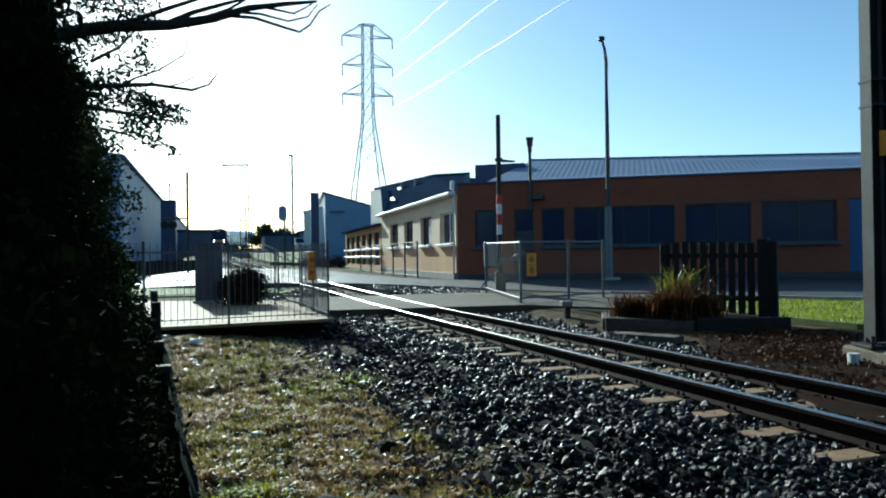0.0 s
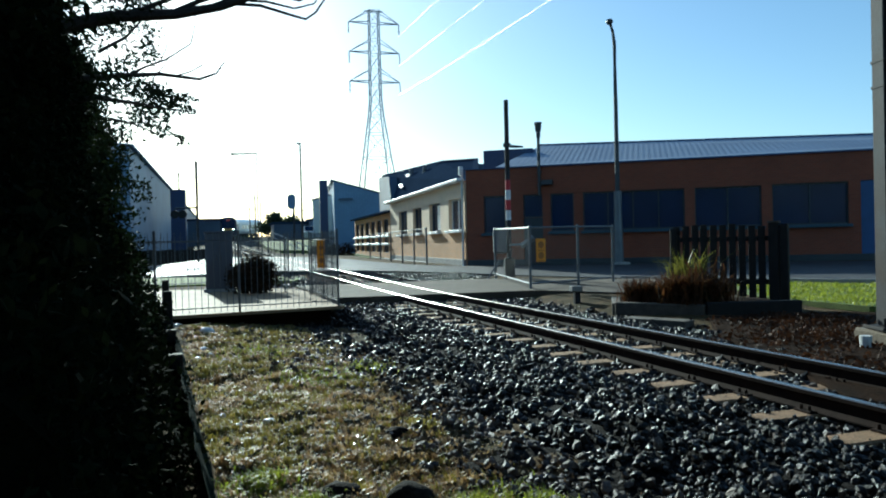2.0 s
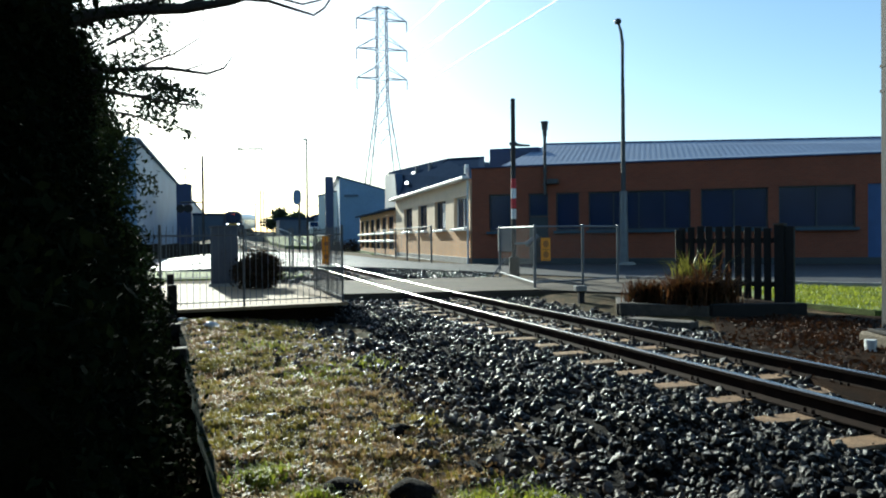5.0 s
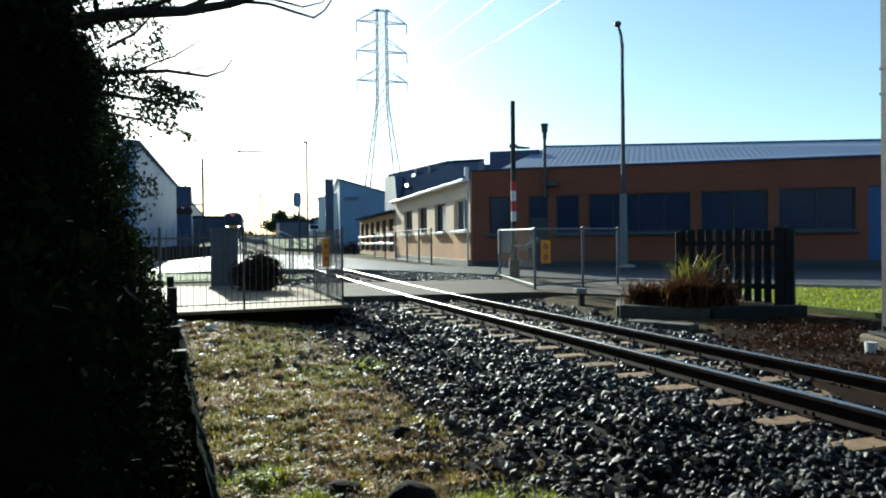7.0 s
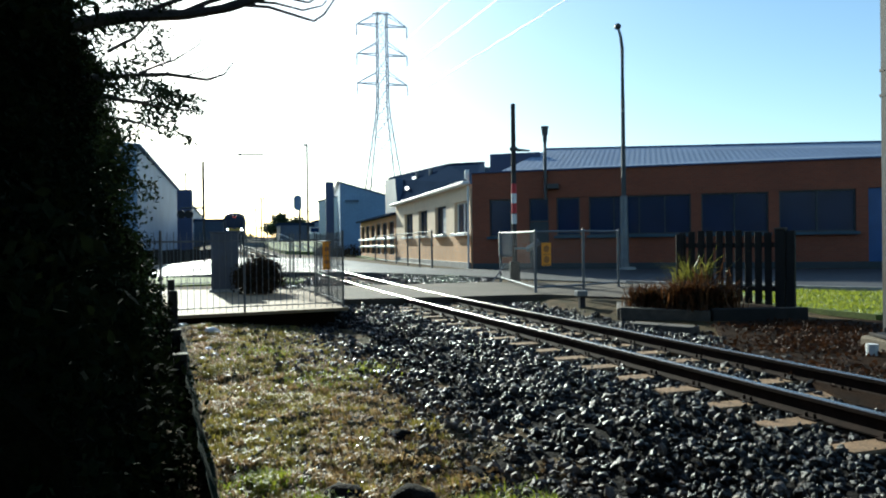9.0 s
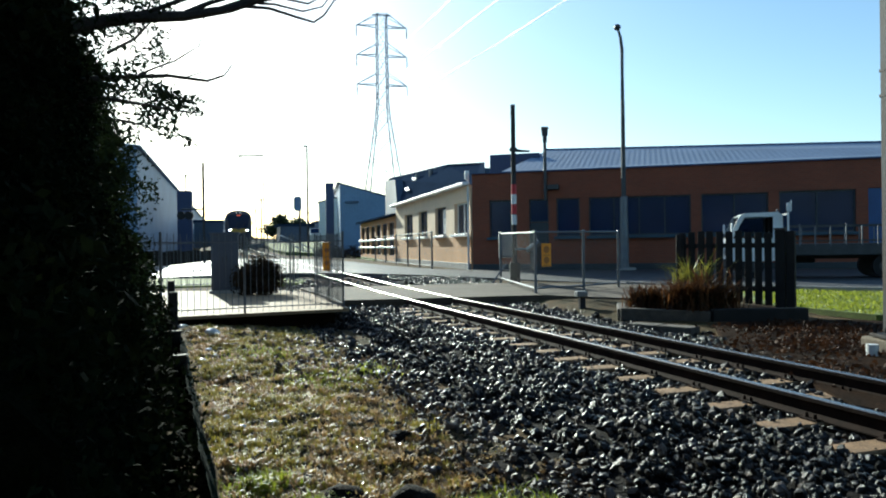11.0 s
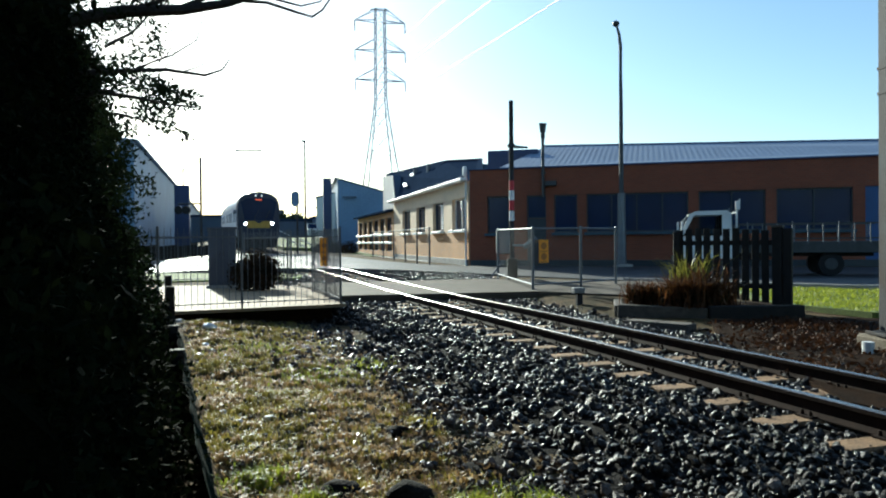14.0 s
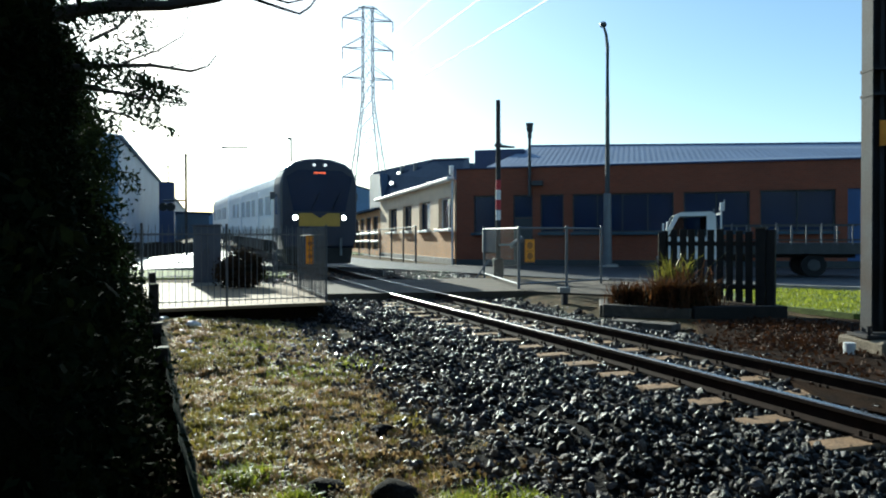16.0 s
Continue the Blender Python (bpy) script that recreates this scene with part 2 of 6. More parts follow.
def rod(bm, a, b, r0, r1=None, n=8, mi=0):
    a, b = Vector(a), Vector(b)
    r1 = r0 if r1 is None else r1
    q = (b - a).to_track_quat("Z", "Y").to_matrix()
    lo, hi = [], []
    for i in range(n):
        t = 2 * math.pi * i / n
        o = q @ Vector((math.cos(t), math.sin(t), 0))
        lo.append(bm.verts.new(a + o * r0))
        hi.append(bm.verts.new(b + o * r1))
    for i in range(n):
        f = bm.faces.new((lo[i], lo[(i + 1) % n], hi[(i + 1) % n], hi[i]))
        f.material_index = mi
    bm.faces.new(lo[::-1]).material_index = mi
    bm.faces.new(hi).material_index = mi
    return bm


def tube(bm, pts, r0, r1=None, n=6):
    r1 = r0 if r1 is None else r1
    k = len(pts) - 1
    rings = []
    for i, p in enumerate(pts):
        d = Vector(pts[min(i + 1, k)]) - Vector(pts[max(i - 1, 0)])
        q = d.to_track_quat("Z", "Y").to_matrix()
        r = r0 + (r1 - r0) * i / k
        rings.append([bm.verts.new(Vector(p) + q @ Vector((math.cos(2 * math.pi * j / n) * r, math.sin(2 * math.pi * j / n) * r, 0))) for j in range(n)])
    for a, b in zip(rings, rings[1:]):
        for j in range(n):
            bm.faces.new((a[j], a[(j + 1) % n], b[(j + 1) % n], b[j]))
    bm.faces.new(rings[0][::-1])
    bm.faces.new(rings[-1])
    return bm


def prism(bm, pts, axis_vec, mi=0):
    """A flat outline pushed along a vector."""
    a = [bm.verts.new(p) for p in pts]
    b = [bm.verts.new(Vector(p) + Vector(axis_vec)) for p in pts]
    fs = [bm.faces.new(a[::-1]), bm.faces.new(b)]
    for i in range(len(a)):
        j = (i + 1) % len(a)
        fs.append(bm.faces.new((a[i], a[j], b[j], b[i])))
    for f in fs:
        f.material_index = mi
    return bm


def raw_mesh(name, verts, faces, material):
    me = bpy.data.meshes.new(name)
    me.from_pydata(verts, [], faces)
    me.materials.append(material)
    me.update()
    return new(name, me)


def smoothstep(a, b, x):
    t = min(max((x - a) / (b - a), 0.0), 1.0)
    return t * t * (3 - 2 * t)


# ---- the lie of the land ----
def track_x(y):
    y = min(y, 150.0)
    u = max(y - 44.0, 0.0) / 50
    bow = u * u * (2.9763 + u * (-2.4562 + u * 0.3563))
    return bow - 0.22 * math.exp(-(((y - 38) / 10) ** 2)) + 5.188 + y * (-0.3272 + y * (-0.001293 + y * 9.27e-06))


def track_way(y):
    d = (track_x(y + 0.5) - track_x(y - 0.5))
    v = Vector((d, 1.0, 0.0))
    return v.normalized()


def rail_z(y):
    """Height of the rail heads: level at first, then a steady climb."""
    return 0.044 * math.log1p(math.exp((y - 18) / 2)) if y < 60 else 0.022 * (y - 18)


def off_track(x, y):
    w = track_way(y)
    return (x - track_x(y)) * w.y


def land_z(x, y):
    p = off_track(x, y)
    if p < 0:
        side = -0.43 + 0.36 * smoothstep(14.2, 17.0, y)
        rough = 1 - smoothstep(13, 15, y)
        side += rough * (0.075 * noise.noise((x * 0.9, y * 0.9, 0)) + 0.055 * noise.noise((x * 3.1, y * 3.1, 4)) + 0.03 * noise.noise((x * 7, y * 7, 6)))
        side += 0.10 * smoothstep(-3.0, -4.2, p) * math.exp(-((y - 11) / 4.0) ** 2) + 0.17 * smoothstep(-2.4, -4.6, x) * smoothstep(10.0, 12.6, y) * rough
    else:
        side = -0.16 + 0.12 * smoothstep(12, 16, y) + 0.1 * smoothstep(22, 32, y)
        side += 0.03 * noise.noise((x * 1.1, y * 1.1, 3)) * (1 - smoothstep(15, 18, y))
    reach = 3.1 if y < 20 else 3.1 + min((y - 20) * 0.25, 12.0)
    f = smoothstep(reach, 1.3, abs(p))
    bed = rail_z(y) - 0.36
    if y > 22:
        side = max(side, 0.0)
    return side * (1 - f) + bed * f


def bed_z(p, y):
    """Top of the ballast across the track."""
    top = rail_z(y) - 0.19
    x = track_x(y) + p / track_way(y).y
    if abs(p) < 1.35:
        return top
    edge = land_z(track_x(y) + (-3.2 if p < 0 else 2.6), y)
    t = smoothstep(1.35, 3.1 if p < 0 else 2.5, abs(p))
    heap = smoothstep(1.35, 1.7, abs(p)) * (1 - smoothstep(2.6, 3.2, abs(p)))
    heap *= 0.075 * noise.noise((p * 1.7, y * 1.7, 9)) + 0.045 * noise.noise((p * 4.3, y * 4.3, 12))
    if p < 0:
        heap -= 0.16 * smoothstep(1.9, 2.6, -p) * smoothstep(11.5, 13.3, y) * (1 - smoothstep(14.6, 15.8, y))
    return top * (1 - t) + (edge - 0.05) * t + heap


def spread(lo, hi, fine_lo, fine_hi, step):
    out = list(np.arange(fine_lo, fine_hi, step))
    v, s = fine_hi, step
    while v < hi:
        out.append(v)
        s *= 1.18
        v += s
    out.append(hi)
    v, s = fine_lo, step
    while v > lo:
        s *= 1.18
        v -= s
        out.insert(0, max(v, lo))
    return out


xs, ys = spread(-900, 900, -7, 1.5, 0.07), spread(-400, 2500, 2.5, 15.5, 0.07)
gv = [(x, y, land_z(x, y)) for y in ys for x in xs]
nx = len(xs)
gf = [(j * nx + i, j * nx + i + 1, (j + 1) * nx + i + 1, (j + 1) * nx + i) for j in range(len(ys) - 1) for i in range(nx - 1)]
ground = tagged(raw_mesh("ground", gv, gf, M_SOIL), "rough brown soil with short dead and green grass", "ground", kind="structure")
for p in ground.data.polygons:
    p.use_smooth = True


def strip(name, near, far, material, lift, thick, label, category, cuts=8, level=None):
    """A paved sheet between two edges, laid on the land, with a real edge."""
    bm = bmesh.new()
    rows = []
    n = len(near)
    for i in range(n):
        a, b = Vector((*near[i], 0)), Vector((*far[i], 0))
        row = []
        for k in range(cuts + 1):
            q = a.lerp(b, k / cuts)
            row.append((q.x, q.y, (level(q.x, q.y) if level else land_z(q.x, q.y)) + lift))
        rows.append(row)
    top = [[bm.verts.new(c) for c in r] for r in rows]
    low = [[bm.verts.new((c[0], c[1], c[2] - thick)) for c in r] for r in rows]
    for i in range(n - 1):
        for k in range(cuts):
            bm.faces.new((top[i][k], top[i + 1][k], top[i + 1][k + 1], top[i][k + 1]))
            bm.faces.new((low[i][k], low[i][k + 1], low[i + 1][k + 1], low[i + 1][k]))
        for k in (0, cuts):
            bm.faces.new((top[i][k], top[i + 1][k], low[i + 1][k], low[i][k]))
    for k in range(cuts):
        for i in (0, n - 1):
            bm.faces.new((top[i][k], top[i][k + 1], low[i][k + 1], low[i][k]))
    return tagged(link_mesh(name, bm, material), label, category, kind="structure")


def track_level(x, y):
    return rail_z(y)


def dense(pts, n):
    out = []
    for a, b in zip(pts, pts[1:]):
        out += [tuple(np.array(a) + (np.array(b) - np.array(a)) * i / n) for i in range(n)]
    return out + [pts[-1]]


def road_level(x, y):
    p = off_track(x, y)
    f = smoothstep(7.0, 1.5, abs(p))
    return max(land_z(x, y), 0.0) * (1 - f) + (rail_z(y) - 0.01) * f + 0.02 * (1 - f)


road = strip("road", dense([(-30, 31), (-12, 30), (-3.2, 27.5), (1.5, 25.0), (5.0, 21.6), (9.0, 17.8), (16, 14.5), (60, 2)], 5),
             dense([(-36, 48), (-18, 46), (-6, 42), (0.6, 33.4), (4.5, 32.4), (9.5, 31.0), (17, 29), (66, 16)], 5),
             M_ASPHALT, 0.0, 0.25, "worn grey asphalt road crossing the railway", "road", 16, road_level)
kerb = strip("kerb", dense([(4.9, 21.5), (9.0, 17.65), (16, 14.35), (60, 1.85)], 4), dense([(5.0, 21.62), (9.08, 17.78), (16.05, 14.48), (60, 2.0)], 4),
             M_CONC, 0.07, 0.3, "pale concrete kerb beside the road", "kerb", 1, road_level)
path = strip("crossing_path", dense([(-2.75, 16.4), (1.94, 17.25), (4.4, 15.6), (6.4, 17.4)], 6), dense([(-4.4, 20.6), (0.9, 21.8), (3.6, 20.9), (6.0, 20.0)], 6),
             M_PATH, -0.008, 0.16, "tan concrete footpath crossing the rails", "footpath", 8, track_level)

# raised slab on the near side of the line, its shaded front given as dark colour
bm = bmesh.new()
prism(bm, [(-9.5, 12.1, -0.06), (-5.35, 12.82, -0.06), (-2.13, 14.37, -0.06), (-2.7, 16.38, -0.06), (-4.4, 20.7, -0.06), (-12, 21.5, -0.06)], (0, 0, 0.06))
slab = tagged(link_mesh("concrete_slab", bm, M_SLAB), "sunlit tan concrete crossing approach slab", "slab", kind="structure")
# recessed footing; dark colour here replaces the shadow on the slab front
bm = bmesh.new()
prism(bm, [(-9.5, 12.5, -0.6), (-5.45, 13.2, -0.6), (-2.45, 14.65, -0.6), (-3.0, 16.4, -0.6), (-12, 20, -0.6)], (0, 0, 0.536))
footing = tagged(link_mesh("slab_footing", bm, M_DIRT), "footing under the slab, dark in colour for its shaded face", "footing", kind="structure")

# lawn beyond the planting bed
lawn = strip("lawn", dense([(6.0, 14.8), (6.9, 12.3), (12, 10)], 4), dense([(6.9, 19.2), (10.2, 16.4), (15.5, 14.2)], 4), M_LAWN, 0.03, 0.1,
             "bright green mown lawn verge", "lawn", 8, lambda x, y: max(land_z(x, y), -0.07))

far_lawn = strip("far_verge", dense([(-15.5, 22.3), (-9, 22.6), (-5.2, 24.0)], 4), dense([(-17, 29.6), (-10, 28.6), (-5.4, 27.2)], 4), M_LAWN, 0.05, 0.1,
                 "sunlit grass strip between slab and road", "lawn", 4, lambda x, y: max(land_z(x, y), 0.0))
bank = strip("grass_bank", dense([(-14.5, 62), (-20.5, 80), (-30, 112)], 5), dense([(-9.5, 62), (-13.5, 80), (-22, 112)], 5), M_LAWN, 0.25, 0.4,
             "sunlit green grass bank beside the line", "lawn", 4, lambda x, y: max(land_z(x, y), 1.75 * smoothstep(58, 95, y)))

# ---- the railway ----
GAUGE = 1.06


def along(p, z, y):
    w = track_way(y)
    return (track_x(y) + p * w.y, y - p * w.x, rail_z(y) + z)


rail_ys = list(np.arange(-30, 60, 0.75)) + list(np.arange(60, 300, 5.0))
bm = bmesh.new()
ps = [-3.2 + 0.13 * k for k in range(15)] + [-1.35, -0.9, -0.4, 0.4, 0.9, 1.35, 1.5, 1.7, 1.9, 2.1, 2.3, 2.6]
rows = []
for y in [v for v in rail_ys if v < 2] + list(np.arange(2.0, 17.0, 0.14)) + [v for v in rail_ys if v >= 17]:
    w = track_way(y)
    rows.append([bm.verts.new((track_x(y) + p * w.y, y - p * w.x, bed_z(p, y) + 0.015 * noise.noise((p * 4, y * 4, 1)))) for p in ps])
for a, b in zip(rows, rows[1:]):
    for i in range(len(ps) - 1):
        bm.faces.new((a[i], a[i + 1], b[i + 1], b[i]))
ballast = tagged(link_mesh("ballast", bm, M_BALLAST, True), "dark grey ballast bed of the railway", "ballast", kind="structure")

railway = thing("railway_track", 0, 0, 0, "single railway track with polished rails on weathered sleepers", "railway", kind="structure")
section = [(-0.07, -0.155), (0.07, -0.155), (0.07, -0.145), (0.012, -0.12), (0.012, -0.045), (0.034, -0.035), (0.034, -0.006), (0.026, 0.0), (-0.026, 0.0),
           (-0.034, -0.006), (-0.034, -0.035), (-0.012, -0.045), (-0.012, -0.12), (-0.07, -0.145)]
for side in (-1, 1):
    bm = bmesh.new()
    rings = [[bm.verts.new(along(side * GAUGE / 2 + px, pz, y)) for px, pz in section] for y in rail_ys]
    for a, b in zip(rings, rings[1:]):
        for i in range(len(section)):
            j = (i + 1) % len(section)
            f = bm.faces.new((a[i], a[j], b[j], b[i]))
            f.material_index = 0 if i in (6, 7, 8) else 1
    part("rail", bm, (M_RAILTOP, M_RAILSIDE), railway)

bm = bmesh.new()
box(bm, 0, 0, -0.15, 2.1, 0.23, 0.15, bevel=0.015)
first = part("sleeper", bm, M_SLEEPER, railway)
bm = bmesh.new()
box(bm, 0, 0, 0, 0.26, 0.16, 0.02, bevel=0.004)
for s in (-0.095, 0.095):
    rod(bm, (s, 0.04, 0.0), (s, 0.04, 0.055), 0.018, 0.012, 6)
    rod(bm, (s, -0.04, 0.0), (s, -0.04, 0.055), 0.018, 0.012, 6)
plate = part("rail_fastening", bm, M_RAILSIDE, railway)
SLEEPERS = []
y, k = 1.3 - 0.645 * 30, 0
while y < 62:
    w = track_way(y)
    turn = -math.degrees(math.atan2(w.x, w.y)) + random.uniform(-1, 1)
    x, yy, z = along(random.uniform(-0.03, 0.03), -0.155, y)
    if not 16.6 < y < 21.6:
        SLEEPERS.append((x, yy, turn))
        m = pose(x, yy, z, 0, 0, turn)
        if k == 0:
            first.matrix_local = m
        else:
            share("sleeper", first.data, railway, m)
        for side in (-1, 1):
            mm = pose(*along(side * GAUGE / 2, -0.158, y), 0, 0, turn)
            if k == 0 and side < 0:
                plate.matrix_local = mm
            elif y < 24:
                share("rail_fastening", plate.data, railway, mm)
        k += 1
    y += 0.645


def stones(name, spots, material, label, parent=None):
    """Broken angular stones lying where they fell, in one mesh."""
    rng = np.random.RandomState(5)
    base = bmesh.new()
    bmesh.ops.create_icosphere(base, subdivisions=1, radius=1.0)
    vs = np.array([v.co[:] for v in base.verts])
    fs = np.array([[v.index for v in f.verts] for f in base.faces])
    base.free()
    V, Fc = [], []
    for i, (x, y, z, r) in enumerate(spots):
        a = rng.uniform(0, 6.28, 3)
        m = np.array(Euler(a).to_matrix())
        sh = vs * (1 + rng.uniform(-0.42, 0.25, (len(vs), 1))) * rng.uniform(0.45, 1.25, 3) * r
        V.append(sh @ m.T + (x, y, z))
        Fc.append(fs + i * len(vs))
    ob = raw_mesh(name, np.concatenate(V).tolist(), np.concatenate(Fc).tolist(), material)
    return tagged(ob, label, "stones", kind="stuff")


M_EARTHY = mat("earthy_stone", (0.085, 0.052, 0.032), 0.6, vary=0.45, scale=9, fine=80, bump=0.4, per_piece=0.6)
M_CLOD = mat("turf_clod", (0.12, 0.08, 0.035), 0.9, vary=0.5, scale=12, fine=90, bump=0.8, second=(0.05, 0.05, 0.015), per_piece=0.5)
rng = np.random.RandomState(3)
spots, brown = [], []
for y0, y1, dens, r0 in ((2.6, 6.0, 420, 0.027), (6.0, 10.0, 330, 0.029), (10.0, 16.9, 230, 0.032), (21.6, 28.0, 90, 0.04)):
    n = int((y1 - y0) * 6.4 * dens)
    for _ in range(n):
        y, p = rng.uniform(y0, y1), rng.uniform(-4.3, 2.5)
        foot = -2.5 - 0.75 * smoothstep(8.0, 11.0, y)
        if (p < foot - 0.3 and rng.rand() < (foot - p) / 1.2) or (p > 1.9 and rng.rand() < 0.5):
            continue
        if abs(abs(p) - GAUGE / 2) < 0.08:
            continue
        w = track_way(y)
        x, yy = track_x(y) + p * w.y, y - p * w.x
        k = (y - 1.3) / 0.645
        if abs(p) < 1.04 and abs(k - round(k)) * 0.645 < 0.13 and rng.rand() < (0.5 if abs(p) < 0.46 else 0.9):
            continue
        r = r0 * rng.choice([0.55, 0.8, 1.0, 1.25, 1.6]) * rng.uniform(0.85, 1.15)
        z = max(bed_z(p, y), land_z(x, yy) - 0.01 if p < -2.5 else -9) + r * 0.25 + (rng.rand() ** 3) * 0.03
        (brown if (p < foot - 0.05 and rng.rand() < 0.75) or rng.rand() < 0.13 + 0.35 * smoothstep(0.0, 0.5, noise.noise((p * 0.9, y * 0.7, 21))) else spots).append((x, yy, z, r))
for _ in range(1500):
    y = rng.uniform(21.9, 27.0)
    x = rng.uniform(track_x(y) + 1.6, 1.35 - max(y - 22.5, 0) * 0.25)
    if y > 25.2 - (x - 1.5) * 0.5:
        continue
    r = 0.045 * rng.uniform(0.5, 1.4)
    spots.append((x, y, max(land_z(x, y), rail_z(y) - 0.1) + 0.01, r))
ballast_stones = stones("ballast_stones", spots, M_STONE, "loose angular dark grey ballast stones")
stones("earthy_stones", brown, M_EARTHY, "small earthy brown stones at the foot of the ballast")
clods = []
for _ in range(5200):
    y = rng.uniform(3.2, 13.6)
    x = rng.uniform(-0.85 - (y - 3.2) * 0.404, track_x(y) - 3.0)
    if y > 12.6 + (x + 5.3) * 0.55 or rng.rand() > 0.35 + 0.65 * smoothstep(10, 4, y):
        continue
    r = rng.uniform(0.012, 0.045)
    clods.append((x, y, land_z(x, y), r))
stones("turf_clods", clods, M_CLOD, "small crumbly clods of turf and earth in the verge")


# ---- buildings ----
def wall_mesh(length, z0, z1, thick, holes):
    """A wall along x from 0 to length, inward along y, with openings (x0, x1, z0, z1) that go through."""
    bm = bmesh.new()
    cuts_x = sorted({0.0, length, *[h[0] for h in holes], *[h[1] for h in holes]})
    cuts_z = sorted({z0, z1, *[h[2] for h in holes], *[h[3] for h in holes]})
    cuts_z = [z for z in cuts_z if z0 <= z <= z1]
    inside = lambda x, z: any(h[0] < x < h[1] and h[2] < z < h[3] for h in holes)
    nx, nz = len(cuts_x) - 1, len(cuts_z) - 1
    solid = [[not inside((cuts_x[i] + cuts_x[i + 1]) / 2, (cuts_z[j] + cuts_z[j + 1]) / 2) for j in range(nz)] for i in range(nx)]
    vs = {}

    def v(i, j, k):
        if (i, j, k) not in vs:
            vs[i, j, k] = bm.verts.new((cuts_x[i], thick * k, cuts_z[j]))
        return vs[i, j, k]

    for i in range(nx):
        for j in range(nz):
            if not solid[i][j]:
                continue
            for k in (0, 1):
                bm.faces.new((v(i, j, k), v(i + 1, j, k), v(i + 1, j + 1, k), v(i, j + 1, k)))
            for di, dj, e in ((-1, 0, ((i, j), (i, j + 1))), (1, 0, ((i + 1, j), (i + 1, j + 1))), (0, -1, ((i, j), (i + 1, j))), (0, 1, ((i, j + 1), (i + 1, j + 1)))):
                a, b = i + di, j + dj
                if not (0 <= a < nx and 0 <= b < nz and solid[a][b]):
                    (p, q), (r, s) = e
                    bm.faces.new((v(p, q, 0), v(r, s, 0), v(r, s, 1), v(p, q, 1)))
    return bm


def window(parent, m, x0, x1, z0, z1, mullions, depth=0.12, sill=None, frame_mat=None, blind=None):
    """A window in a wall's opening: pane, frame with mullions, a sill."""
    bm = bmesh.new()
    box(bm, (x0 + x1) / 2, depth + 0.04, z0, x1 - x0 - 0.01, 0.015, z1 - z0 - 0.01)
    w = part("window", bm, M_GLASS, parent)
    w.matrix_local = m
    bm = bmesh.new()
    t = 0.06
    box(bm, (x0 + x1) / 2, depth, z0, x1 - x0, 0.06, t)
    box(bm, (x0 + x1) / 2, depth, z1 - t, x1 - x0, 0.06, t)
    for x in (x0 + t / 2, x1 - t / 2):
        box(bm, x, depth, z0 + t, t, 0.06, z1 - z0 - 2 * t)
    for k in range(1, mullions + 1):
        box(bm, x0 + (x1 - x0) * k / (mullions + 1), depth, z0 + t, 0.05, 0.05, z1 - z0 - 2 * t)
    part("window_frame", bm, frame_mat or M_FRAME, w)
    if sill:
        bm = bmesh.new()
        box(bm, (x0 + x1) / 2, -0.06, z0 - 0.13, x1 - x0 + 0.2, 0.3, 0.125, bevel=0.01)
        part("window_sill", bm, sill, w)
    if blind:
        for k in range(int((z1 - z0 - 0.2) / 0.12)):
            bm = bmesh.new()
            box(bm, x0 + (x1 - x0) * 0.72, depth - 0.03, z0 + 0.1 + k * 0.12, (x1 - x0) * 0.42, 0.012, 0.085)
            part("blind_slat", bm, blind, w)
    return w


CORNER = Vector((0.72, 34.0, 0.0))
brick_office = thing("brick_office", 0.72, 34.0, 0, "long single-storey red-brown brick office beside the road", "building")
RT = pose(0, 0, 0, 0, 0, -14.54)
openings = [(0.81, 1.83, 1.55, 3.24), (2.63, 3.51, 0.25, 3.24), (3.86, 4.89, 1.55, 3.24), (5.29, 9.57, 1.55, 3.24), (9.98, 12.62, 1.55, 3.24),
            (13.02, 15.88, 1.55, 3.26), (16.32, 17.6, 0.1, 3.28), (18.6, 21.6, 1.55, 3.26), (22.4, 25.5, 1.55, 3.26), (26.2, 29.0, 1.55, 3.26)]
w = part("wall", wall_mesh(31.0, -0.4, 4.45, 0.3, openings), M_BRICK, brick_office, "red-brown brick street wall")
w.matrix_local = RT
for i, (a, b, c, d) in enumerate(openings):
    if i == 6:
        bm = bmesh.new()
        box(bm, (a + b) / 2, 0.12, c, b - a, 0.06, d - c)
        box(bm, (a + b) / 2, 0.085, c, 0.04, 0.02, d - c)
        door = part("door", bm, mat("blue_door", (0.03, 0.08, 0.22), 0.5, vary=0.15, scale=2), brick_office, "blue painted double door")
        door.matrix_local = RT
    elif i == 1:
        window(brick_office, RT, a, b, 2.2, d, 0, frame_mat=M_FRAME)
        bm = bmesh.new()
        box(bm, (a + b) / 2, 0.14, c, b - a, 0.05, 1.93)
        box(bm, b - 0.12, 0.09, 1.2, 0.03, 0.06, 0.16, bevel=0.008)
        door = part("door", bm, M_FRAME, brick_office, "dark entrance door")
        door.matrix_local = RT
    else:
        window(brick_office, RT, a, b, c, d, {0: 0, 2: 0, 3: 3}.get(i, 1), sill=M_TEALSILL)
# dark plinth along the whole front, also holding the shadow line there
bm = bmesh.new()
box(bm, 15.5, -0.02, -0.4, 31.0, 0.035, 0.72, bevel=0.006)
k = part("plinth", bm, M_FRAME, brick_office, "dark plinth band with the wall-foot shadow in its colour")
k.matrix_local = RT
